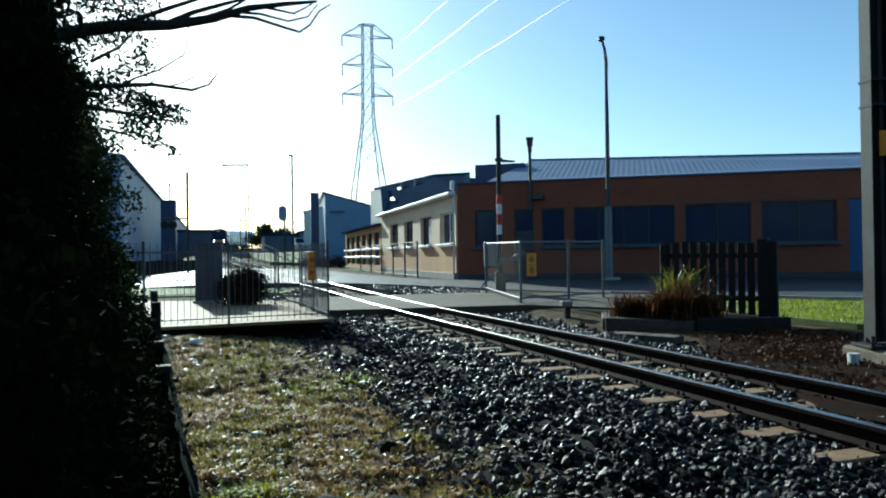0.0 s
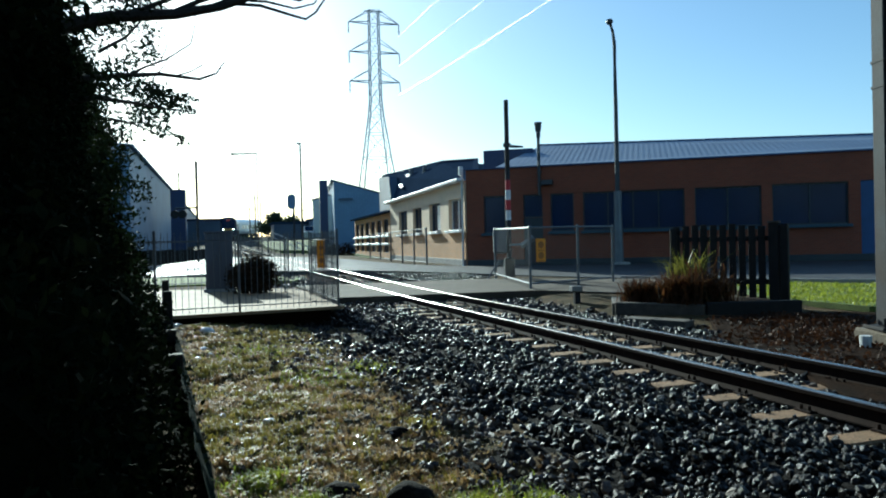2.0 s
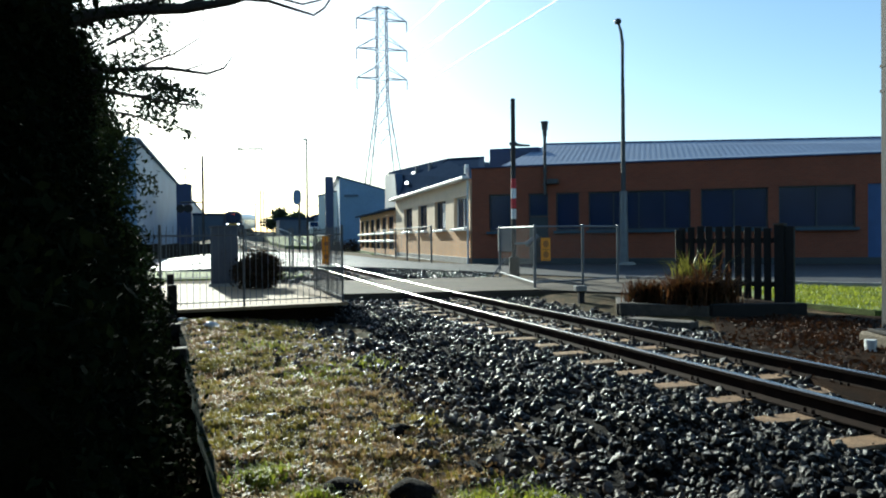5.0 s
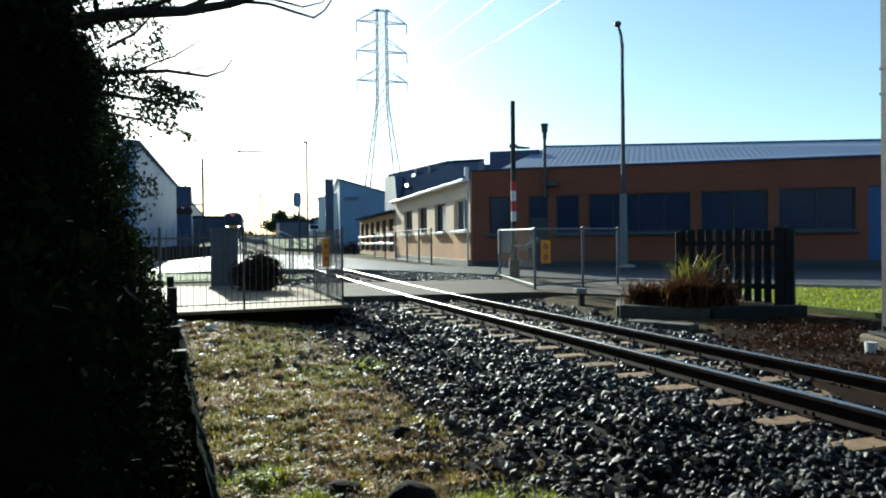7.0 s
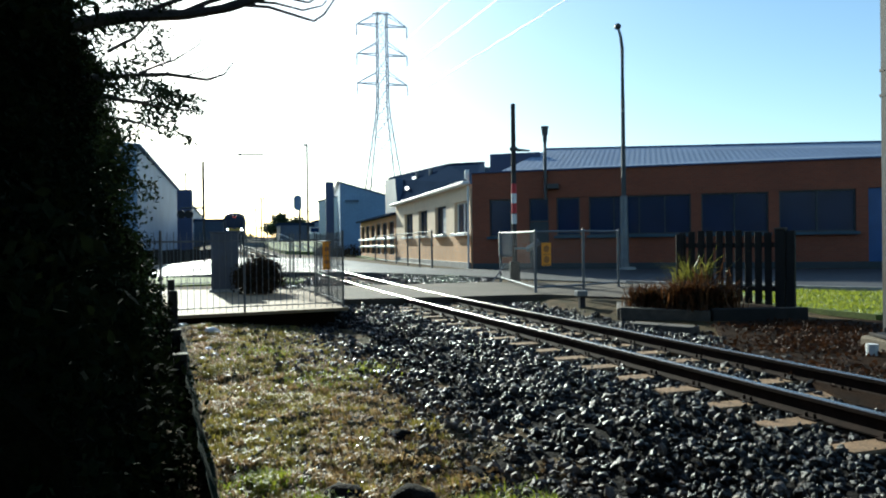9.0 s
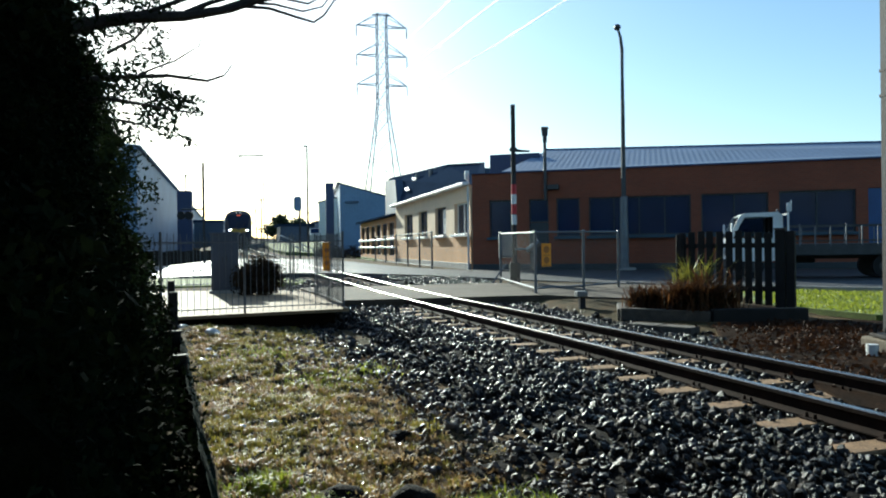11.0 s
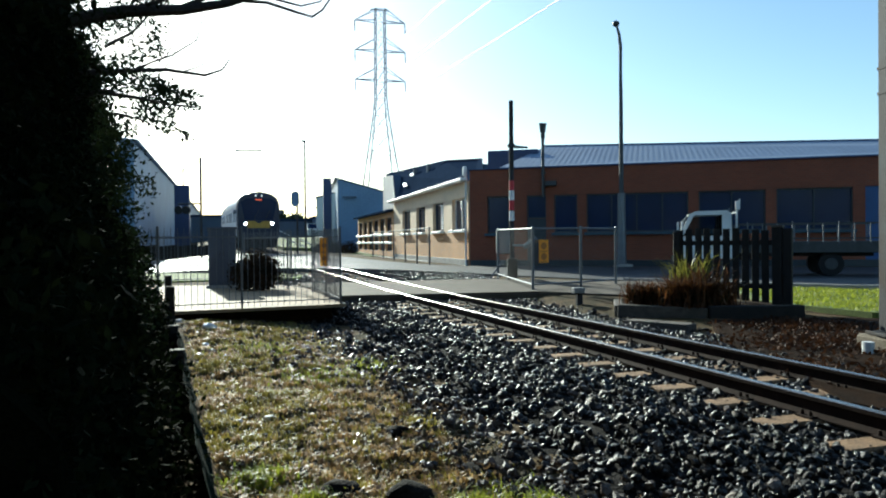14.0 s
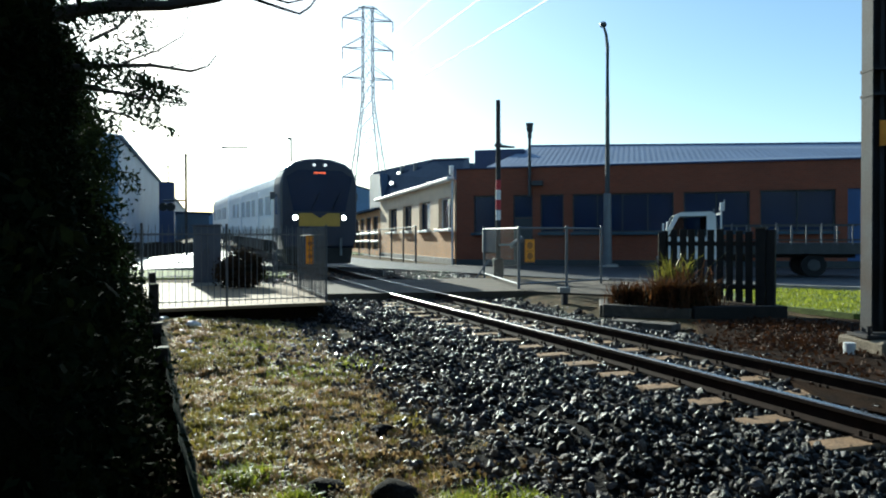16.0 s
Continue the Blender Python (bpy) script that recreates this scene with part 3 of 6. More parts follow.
# parapet cap and back walls that close it
bm = bmesh.new()
box(bm, 15.5, 0.12, 4.45, 31.1, 0.42, 0.05, bevel=0.01)
c = part("parapet_cap", bm, M_FASCIA, brick_office)
c.matrix_local = RT
bm = bmesh.new()
box(bm, 15.5, 12.0, -0.4, 31.0, 0.3, 4.8)
box(bm, 30.85, 6.0, -0.4, 0.3, 11.5, 4.8)
w = part("wall", bm, M_BRICK, brick_office)
w.matrix_local = RT
# long metal roof above the parapet
bm = bmesh.new()
prism(bm, [(1.3, 0.5, 4.47), (2.6, 7.2, 6.22), (31.5, 7.2, 5.5), (31.5, 0.5, 4.47)], (0, 0, 0.12))
r = part("roof", bm, M_ROOF, brick_office, "pale ribbed metal roof")
r.matrix_local = RT
bm = bmesh.new()
prism(bm, [(2.4, 7.15, 6.2), (31.6, 7.15, 5.48), (31.6, 7.15, 5.68), (2.4, 7.15, 6.4)], (0, 0.3, 0))
r = part("ridge_cap", bm, M_FASCIA, brick_office, "dark blue ridge cap")
r.matrix_local = RT
bm = bmesh.new()
prism(bm, [(2.7, 7.3, 4.4), (2.7, 7.3, 6.18), (31.4, 7.3, 5.47), (31.4, 7.3, 4.4)], (0, 4.7, 0))
r = part("roof_box", bm, M_FASCIA, brick_office)
r.matrix_local = RT
bm = bmesh.new()
box(bm, 1.2, 6.0, 4.46, 2.6, 3.0, 1.42, bevel=0.03)
r = part("plant_room", bm, M_FASCIA, brick_office, "dark blue rooftop plant box")
r.matrix_local = RT
# flue pipe with a cowl on the street wall
bm = bmesh.new()
rod(bm, (3.4, -0.16, 3.15), (3.4, -0.16, 6.0), 0.07, n=10)
rod(bm, (3.4, -0.16, 5.75), (3.4, -0.16, 6.0), 0.10, n=10)
rod(bm, (3.4, -0.16, 6.02), (3.4, -0.16, 6.35), 0.13, 0.16, n=12)
rod(bm, (3.4, -0.16, 6.35), (3.4, -0.16, 6.42), 0.18, n=12)
for z in (3.6, 4.2):
    box(bm, 3.4, -0.06, z, 0.24, 0.16, 0.04)
box(bm, 3.75, -0.18, 3.62, 0.5, 0.34, 0.22, bevel=0.02)
r = part("flue", bm, M_DARKSTEEL, brick_office, "dark steel flue pipe with cowl")
r.matrix_local = RT

# the gable side, tan brick with the sun put into its colour, running away from the road
LT = pose(-0.26 * 19.5, 0.9656 * 19.5, 0, 0, 0, -74.93)
holes = [(19.5 - 16.32, 19.5 - 13.6, 1.75, 3.26), (19.5 - 11.79, 19.5 - 9.36, 1.75, 3.26), (19.5 - 7.42, 19.5 - 4.94, 1.75, 3.27), (19.5 - 3.24, 19.5 - 0.72, 1.75, 3.27)]
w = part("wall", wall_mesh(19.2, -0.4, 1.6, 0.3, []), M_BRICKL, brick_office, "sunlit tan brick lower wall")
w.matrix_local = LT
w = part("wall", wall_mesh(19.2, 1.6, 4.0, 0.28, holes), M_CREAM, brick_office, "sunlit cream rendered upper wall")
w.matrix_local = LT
for i, (a, b, c, d) in enumerate(holes):
    window(brick_office, LT, a, b, c, d, 1, depth=0.2, sill=M_WHITE, frame_mat=M_WHITE if i == 3 else M_FRAME, blind=M_WHITE if i == 2 else None)
    bm = bmesh.new()
    box(bm, a + (b - a) * 0.78, 0.28, c + 0.05, (b - a) * 0.34, 0.02, (d - c) * 0.75)
    k = part("curtain", bm, M_WHITE, brick_office, "white curtain")
    k.matrix_local = LT
bm = bmesh.new()
box(bm, 9.5, -0.22, 3.98, 19.6, 0.36, 0.16, bevel=0.03)
k = part("gutter", bm, M_WHITE, brick_office, "white roof gutter")
k.matrix_local = LT
bm = bmesh.new()
rod(bm, (19.15, -0.1, 0.0), (19.15, -0.1, 4.6), 0.05)
box(bm, 19.15, -0.14, 4.25, 0.16, 0.18, 0.42, bevel=0.02)
k = part("downpipe", bm, M_WHITE, brick_office, "white downpipe with rainwater head")
k.matrix_local = LT
bm = bmesh.new()
box(bm, 9.6, -0.05, -0.4, 19.2, 0.12, 0.75, bevel=0.01)
k = part("plinth", bm, M_CONC, brick_office, "pale plinth")
k.matrix_local = LT

# factory with a dark roof behind the office
factory = thing("factory", 0, 0, 0, "grey factory with a dark roof and skylights behind the brick office", "building")
A, B = Vector((1.4, 36.2, 4.15)), Vector((-4.0, 53.6, 4.15))
P1, P2, P3 = Vector((-0.49, 48.0, 6.34)), Vector((-5.9, 64.0, 6.95)), Vector((1.75, 45.0, 6.1))
bm = bmesh.new()
prism(bm, [A, P3, P1, P2, B], (0, 0, 0.15))
part("roof", bm, M_ROOFD, factory, "dark grey roof")
for s, t in ((0.22, 0.45), (0.42, 0.35), (0.45, 0.7), (0.62, 0.62), (0.75, 0.3)):
    lo, hi = A.lerp(B, s), P3.lerp(P2, s)
    c = lo.lerp(hi, t)
    c2, c3 = lo.lerp(hi, t + 0.12), A.lerp(B, s + 0.05).lerp(P3.lerp(P2, s + 0.05), t)
    n = (c2 - c).cross(c3 - c).normalized()
    n = n if n.z > 0 else -n
    bm = bmesh.new()
    prism(bm, [c + n * 0.3, c2 + n * 0.3, c2 + c3 - c + n * 0.3, c3 + n * 0.3], n * 0.08)
    part("skylight", bm, M_SHED, factory, "pale skylight panel")
for s in (0.5, 0.66):
    c = A.lerp(B, s).lerp(P3.lerp(P2, s), 0.55)
    bm = bmesh.new()
    rod(bm, c, c + Vector((0, 0, 1.0)), 0.14, n=8)
    part("roof_vent", bm, M_STEEL, factory)
bm = bmesh.new()
prism(bm, [(-4.35, 54.0, 0), (-6.2, 64.2, 0), (8, 66, 0), (12, 50, 0), (3.0, 46.5, 0), (-2.2, 54.0, 0)], (0, 0, 4.1))
prism(bm, [(-4.35, 54.2, 4.1), (-6.2, 64.2, 4.1), (-6.2, 64.2, 6.9), (-4.7, 56.5, 6.3)], (0.6, 0.15, 0))
prism(bm, [(-6.0, 64.0, 4.1), (-6.0, 64.0, 6.8), (-0.5, 48.4, 6.2), (1.8, 45.4, 5.95), (1.8, 45.4, 4.1)], (5, 2, 0))
part("wall", bm, M_SHEDD, factory)

# low annex with window bays and white rails, further along
annex = thing("annex", 0, 0, 0, "low tan brick annex with window bays and white rails", "building")
AT = pose(0.72 - 0.26 * 38.8, 34 + 0.9656 * 38.8, 0, 0, 0, -74.93)
bays = [(0.5 + 3.1 * i, 2.9 + 3.1 * i, 0.5, 3.0) for i in range(6)]
w = part("wall", wall_mesh(19.0, -0.4, 3.4, 0.3, bays), M_BRICKL, annex)
w.matrix_local = AT
for a, b, c, d in bays:
    window(annex, AT, a, b, c, d, 1, depth=0.15)
for z in (1.05, 1.65):
    bm = bmesh.new()
    box(bm, 9.5, -0.12, z, 19.2, 0.12, 0.16, bevel=0.02)
    k = part("rail", bm, M_WHITE, annex, "white horizontal rail")
    k.matrix_local = AT
bm = bmesh.new()
prism(bm, [(-0.3, -0.4, 3.4), (-0.3, 6, 3.9), (19.2, 6, 3.9), (19.2, -0.4, 3.4)], (0, 0, 0.14))
k = part("roof", bm, M_ROOFD, annex)
k.matrix_local = AT

verge_pts = [(0.72 - 0.26 * k, 34 + 0.9656 * k) for k in (19.5, 25, 31, 39)]
strip("annex_verge", dense([(x - 0.45, y - 0.12) for x, y in verge_pts], 3), dense([(x - 1.7, y - 0.46) for x, y in verge_pts], 3), M_LAWN, 0.06, 0.15,
      "narrow sunlit grass strip along the annex", "lawn", 2, lambda x, y: max(land_z(x, y), 0.0))

# sheds further off
shed = thing("grey_shed", 0, 0, 0, "tall blue-grey metal shed with a sloping roof", "building")
bm = bmesh.new()
prism(bm, [(-13.3, 84, 0), (-13.3, 84, 8.4), (-4.2, 85, 5.7), (-4.2, 85, 0)], (-5.4, 28, 0.6))
part("wall", bm, M_SHED, shed)
bm = bmesh.new()
prism(bm, [(-13.6, 83.9, 8.45), (-4.0, 84.9, 5.72), (-4.0, 84.9, 5.9), (-13.6, 83.9, 8.65)], (-5.4, 28, 0.6))
part("roof", bm, M_SHEDD, shed)
bm = bmesh.new()
box(bm, -11.9, 83.7, 6.2, 1.6, 0.2, 0.22)
part("vent", bm, M_SHEDD, shed)
low = thing("white_workshop", -16.5, 96, 0, "low white workshop wall in the sun", "building")
bm = bmesh.new()
prism(bm, [(-1.5, 0, 0), (-1.5, 0, 7.0), (2.6, -4, 7.6), (2.6, -4, 0)], (-3.0, 18, 0))
part("wall", bm, M_WHITE, low)
bm = bmesh.new()
prism(bm, [(-1.6, -0.05, 7.0), (2.7, -4.1, 7.6), (2.7, -4.1, 7.75), (-1.6, -0.05, 7.15)], (-3.0, 18, 0))
part("roof", bm, M_SHEDD, low)
col = thing("sign_column", -11.9, 69.0, 0.2, "tall dark blue square sign column", "sign")
bm = bmesh.new()
box(bm, 0, 0, 0, 0.75, 0.5, 7.0, 15, 0.02)
part("column", bm, M_FASCIA, col)
bm = bmesh.new()
box(bm, 0, 0, -0.3, 1.2, 0.9, 0.31, 15, 0.02)
part("plinth", bm, M_CONC, col)

long_shed = thing("long_shed", 0, 0, 0, "long pale blue-grey metal warehouse beside the railway", "building")
d, s = Vector((-0.296, 0.955, 0)), Vector((-0.955, -0.296, 0))
O = Vector((-24.0, 55.0, 0.0))
bm = bmesh.new()
prism(bm, [O, O + Vector((0, 0, 8.9)), O + s * 9 + Vector((0, 0, 9.6)), O + s * 18 + Vector((0, 0, 8.9)), O + s * 18], d * 170)
part("wall", bm, M_SHED, long_shed)
bm = bmesh.new()
prism(bm, [O - s * 0.3 + Vector((0, 0, 8.92)), O + s * 9 + Vector((0, 0, 9.64)), O + s * 18.3 + Vector((0, 0, 8.92)), O + s * 18.3 + Vector((0, 0, 9.1)), O + s * 9 + Vector((0, 0, 9.82)), O - s * 0.3 + Vector((0, 0, 9.1))], d * 170.2)
part("roof", bm, M_SHED, long_shed)
tower = thing("plant_tower", -27.6, 74.5, 0.2, "dark blue plant tower standing beside the warehouse", "tower")
bm = bmesh.new()
box(bm, 0, 0, -0.4, 1.4, 1.4, 7.3, 15, 0.03)
part("casing", bm, M_FASCIA, tower)
bm = bmesh.new()
rod(bm, (0.1, 0, 6.9), (0.1, 0, 8.4), 0.07)
rod(bm, (0.1, 0, 8.4), (0.1, 0, 8.6), 0.12)
part("vent_pipe", bm, M_DARKSTEEL, tower)
row = thing("far_workshops", 0, 0, 0, "row of small far workshops beside the line", "building")
for i, (x, y, w, h) in enumerate(((-41, 122, 5, 5.5), (-50, 150, 7, 6.5), (-27.5, 128, 7, 4.8), (-21, 125, 6, 5.2), (-31, 150, 10, 5.6))):
    bm = bmesh.new()
    box(bm, x, y, 0, w, 7, h, 18)
    part("wall", bm, M_SHED if i % 2 else M_SHEDD, row)
    bm = bmesh.new()
    box(bm, x, y, h, w + 0.6, 7.6, 0.35, 18)
    part("roof", bm, M_ROOFD, row)

# row of dark boards, filling a dark band under the warehouse
yard_wall = thing("dark_board_row", 0, 0, 0, "row of dark boards filling a dark band beyond the road", "fence")
for i in range(24):
    a = Vector((-24.5, 47.5, 0.0)) + Vector((0.955, 0.296, 0)) * (i * 0.42)
    bm = bmesh.new()
    box(bm, a.x, a.y + 0.02 * (i % 2), -0.1, 0.43, 0.03, 1.15 + 0.04 * (i % 3), 17.2)
    part("board", bm, M_WOODD, yard_wall)


# raised yard with a van, and a white handrail on the bank
yard = strip("raised_yard", dense([(-27, 91), (-12, 95)], 3), dense([(-31, 110), (-14, 113)], 3), M_CONC, 0.0, 2.0, "raised concrete yard far beside the line", "yard", 2, lambda x, y: 1.75)
van = thing("parked_van", -18.6, 97.5, 1.75, "white van parked on the raised yard", "van", turn=12)
bm = bmesh.new()
prism(bm, [(-0.9, -2.2, 0.4), (-0.9, -2.2, 1.15), (-0.9, -1.5, 1.3), (-0.9, -0.9, 1.95), (-0.9, 2.2, 2.0), (-0.9, 2.3, 0.4)], (1.8, 0, 0))
part("body", bm, M_WHITE, van)
bm = bmesh.new()
prism(bm, [(-0.8, -1.52, 1.33), (-0.8, -0.95, 1.9), (-0.8, -0.93, 1.9), (-0.8, -1.5, 1.3)], (1.6, 0, 0))
part("windscreen", bm, M_GLASS, van)
for sx in (-0.8, 0.8):
    for sy in (-1.4, 1.5):
        bm = bmesh.new()
        rod(bm, (sx - 0.1, sy, 0.33), (sx + 0.1, sy, 0.33), 0.33, n=14)
        part("wheel", bm, M_BLACK, van)
handrail = thing("handrail", 0, 0, 0, "white tubular handrail sloping down the grass bank", "handrail")
for lift in (0.0, 0.45):
    a, b = Vector((-15.9, 66.0, 1.9 + lift)), Vector((-12.6, 64.5, 0.6 + lift))
    bm = bmesh.new()
    rod(bm, a, b, 0.05, n=8)
    part("rail", bm, M_WHITE, handrail)
for k in range(4):
    q = Vector((-15.9, 66.0, 2.35)).lerp(Vector((-12.6, 64.5, 1.05)), k / 3)
    bm = bmesh.new()
    rod(bm, (q.x, q.y, 0.0), q, 0.04, n=8)
    part("post", bm, M_WHITE, handrail)


# ---- pylon and its wires ----
def pylon_at(x, y):
    p = thing("pylon", x, y, 0.0, "tall galvanised lattice power pylon with three cross-arms", "pylon", turn=17)
    half = lambda z: 4.1 - (4.1 - 0.9) * z / 24 if z < 24 else 0.9 - 0.12 * (z - 24) / 16
    levels = [0, 6, 11, 15.5, 19.5, 22.5, 25, 27.7, 30.2, 32.7, 35.2, 37.7, 40]
    for sx, sy in ((-1, -1), (-1, 1), (1, 1), (1, -1)):
        bm = bmesh.new()
        tube(bm, [(sx * half(z), sy * half(z), z) for z in levels], 0.11, 0.08, 5)
        part("leg", bm, M_PYLON, p)
    bm = bmesh.new()
    cs = ((-1, -1), (-1, 1), (1, 1), (1, -1))
    for a, b in zip(levels, levels[1:]):
        for i in range(4):
            (x0, y0), (x1, y1) = cs[i], cs[(i + 1) % 4]
            rod(bm, (x0 * half(a), y0 * half(a), a), (x1 * half(b), y1 * half(b), b), 0.035, n=4)
            rod(bm, (x1 * half(a), y1 * half(a), a), (x0 * half(b), y0 * half(b), b), 0.035, n=4)
            rod(bm, (x0 * half(b), y0 * half(b), b), (x1 * half(b), y1 * half(b), b), 0.04, n=4)
    part("bracing", bm, M_PYLON, p)
    for z in (38.0, 33.1, 28.2):
        for sx in (-1, 1):
            bm = bmesh.new()
            tip = Vector((sx * 4.25, 0, z))
            h = half(z)
            for sy in (-1, 1):
                rod(bm, (sx * h, sy * h, z), tip, 0.09, n=5)
                rod(bm, (sx * h, sy * h, z + 2.0), tip, 0.06, n=5)
            for f in (0.33, 0.66):
                q = Vector((sx * h, 0, z)).lerp(tip, f)
                rod(bm, q + Vector((0, h * (1 - f), 0)), q - Vector((0, h * (1 - f), 0)), 0.05, n=4)
            part("cross_arm", bm, M_PYLON, p)
            bm = bmesh.new()
            low = tip + Vector((-0.15, -0.9, -2.1))
            for k in range(9):
                c = tip.lerp(low, (k + 0.5) / 9)
                rod(bm, c, tip.lerp(low, (k + 1) / 9), 0.13, 0.06, 6)
            part("insulator", bm, M_DARKSTEEL, p)
    for sx in (-1, 1):
        bm = bmesh.new()
        rod(bm, (0, 0, 40), (sx * 1.6, 0, 39.9), 0.12, n=5)
        part("earth_arm", bm, M_PYLON, p)
    return p


pylon_at(-12.15, 123.4)
for z, dx in ((38.0, 4.1), (33.1, 4.1), (28.2, 4.1)):
    a = Vector((-12.15 + 0.956 * dx, 123.4 + 0.292 * dx, z - 2.1))
    b = a + Vector((93, -285, 0))
    bm = bmesh.new()
    tube(bm, [a.lerp(b, t / 40) - Vector((0, 0, 16 * (t / 40) * (1 - t / 40))) for t in range(41)], 0.05, n=6)
    tagged(link_mesh("power_cable", bm, M_CABLE, True), "sunlit bare aluminium power cable strung from the pylon", "cable", "power cables")


# ---- poles ----
def at(az, el, d):
    a, e = radians(az), radians(el)
    return Vector((d * math.sin(a), d * math.cos(a), 1.2 + d * math.tan(e)))


M_FENCEPOST = mat("dark_fence_post", (0.1, 0.1, 0.1), 0.6, 0.3, vary=0.2)
lamp = thing("street_lamp", 7.0, 31.0, 0.0, "tall tapered grey street lamp column beside the road", "street lamp")
bm = bmesh.new()
rod(bm, (0, 0, 0), (0, 0, 3.15), 0.2, 0.165, 12)
part("base_column", bm, M_STEEL, lamp)
bm = bmesh.new()
tube(bm, [(0, 0, 3.13), (0, 0, 7), (0, 0, 9.3), (-0.06, -0.02, 9.8), (-0.16, -0.06, 10.1)], 0.10, 0.05, 10)
part("upper_column", bm, M_DARKSTEEL, lamp)
bm = bmesh.new()
bmesh.ops.create_uvsphere(bm, u_segments=12, v_segments=8, radius=0.15)
bmesh.ops.transform(bm, matrix=pose(-0.2, -0.08, 10.2) @ Matrix.Diagonal((1, 1.2, 0.85, 1)), verts=bm.verts[:])
part("lamp_head", bm, M_DARKSTEEL, lamp)
bm = bmesh.new()
prism(bm, [(-1.0, -0.5, -0.3), (0.35, -0.5, -0.3), (0.35, -0.5, 0.18), (-0.1, -0.5, 0.18)], (0, 0.9, 0))
part("footing", bm, M_CONC, lamp, "pale sloped concrete footing")

xpole = thing("crossing_mast", 1.75, 22.5, 0.06, "crossing mast pole with red and white bands", "mast")
bm = bmesh.new()
rod(bm, (0, 0, 0.5), (0, 0, 5.4), 0.075, 0.07, 12)
part("pole", bm, M_POLE, xpole)
for i, z in enumerate((1.75, 2.07, 2.37, 2.67)):
    bm = bmesh.new()
    rod(bm, (0, 0, z), (0, 0, z + 0.3), 0.08, n=12)
    part("band", bm, M_WHITE if i % 2 == 0 else M_RED, xpole, "white reflective band" if i % 2 == 0 else "red reflective band")
bm = bmesh.new()
box(bm, 0, 0, -0.1, 0.42, 0.42, 0.08)
box(bm, 0, 0, -0.02, 0.3, 0.3, 0.62, bevel=0.02)
part("base", bm, M_BLACK, xpole, "black mast base")
bm = bmesh.new()
rod(bm, (-0.12, 0, 4.05), (0.42, 0, 3.98), 0.028)
box(bm, 0.3, 0, 3.95, 0.4, 0.08, 0.05)
box(bm, 0, 0, 3.98, 0.22, 0.2, 0.1)
part("bracket", bm, M_DARKSTEEL, xpole)
bm = bmesh.new()
box(bm, -0.28, -0.05, 0.75, 0.4, 0.3, 0.75, bevel=0.03)
part("control_box", bm, M_STEEL, xpole, "silver control box")
bm = bmesh.new()
rod(bm, (0.35, -0.1, 0.95), (0.75, -0.1, 1.2), 0.08, 0.1, 10)
rod(bm, (0.0, -0.1, 1.0), (0.4, -0.1, 1.0), 0.03)
part("bell", bm, M_STEEL, xpole)
bm = bmesh.new()
rod(bm, (-0.75, -0.5, -0.05), (-0.3, -0.3, 0.55), 0.025)
part("stay", bm, M_STEEL, xpole)

M_OLDCONC = mat("dirty_old_concrete", (0.26, 0.205, 0.14), 0.9, vary=0.4, scale=3, fine=40, bump=0.4)
big = thing("steel_mast", 5.25, 8.85, -0.24, "thick grey steel mast bolted on a concrete block", "mast")
for k in (-1, 1):
    bm = bmesh.new()
    box(bm, k * 0.128, 0, 0.32, 0.02, 0.24, 9.0, bevel=0.004)
    part("flange", bm, M_POLE, big)
bm = bmesh.new()
box(bm, 0, 0.06, 0.32, 0.234, 0.02, 9.0)
part("web", bm, M_POLE, big)
bm = bmesh.new()
box(bm, 0, -0.07, 0.4, 0.05, 0.02, 8.9, bevel=0.004)
part("cable_duct", bm, M_POLE, big)
for z in (3.15, 3.45):
    bm = bmesh.new()
    box(bm, 0, 0, z, 0.29, 0.27, 0.035)
    part("clamp", bm, M_POLE, big)
bm = bmesh.new()
box(bm, 0, -0.135, 2.55, 0.12, 0.015, 0.3)
part("tag", bm, M_YELLOW, big, "small faded orange tag")
bm = bmesh.new()
box(bm, 0, 0, 0.27, 0.5, 0.44, 0.04, bevel=0.006)
for sx in (-0.2, 0.2):
    for sy in (-0.18, 0.18):
        rod(bm, (sx, sy, 0.3), (sx, sy, 0.42), 0.022, n=6)
part("base_plate", bm, M_POLE, big)
bm = bmesh.new()
box(bm, 0.13, 0, -0.2, 0.76, 0.8, 0.46, 8, bevel=0.03)
part("concrete_block", bm, M_OLDCONC, big, "weathered concrete foundation block")
bm = bmesh.new()
rod(bm, (-0.5, -0.3, -0.15), (-0.5, -0.3, 0.24), 0.065, n=12)
part("marker_tube", bm, M_WHITE, big, "white plastic marker tube")
bm = bmesh.new()
tube(bm, [(0.22, -0.3, 0.25), (0.3, -0.32, 0.4), (0.3, -0.3, 0.62), (0.22, -0.25, 0.8), (0.16, -0.2, 0.85)], 0.022, n=8)
part("cable_loop", bm, M_WHITE, big, "pale cable loop")


def street_pole(az, el, d, arm, label, r=0.09):
    q = at(az, el, d)
    p = thing("utility_pole", q.x, q.y, land_z(q.x, q.y), label, "pole")
    h = q.z - land_z(q.x, q.y)
    bm = bmesh.new()
    rod(bm, (0, 0, -0.2), (0, 0, h), r, r * 0.7, 8)
    part("pole", bm, M_POLE, p)
    for z, w in arm:
        bm = bmesh.new()
        box(bm, w / 2, 0, h - z, abs(w), 0.12, 0.1, 0, 0.01)
        box(bm, w, 0, h - z - 0.02, 0.3, 0.2, 0.14, 0, 0.02)
        part("arm", bm, M_DARKSTEEL, p)
    return p


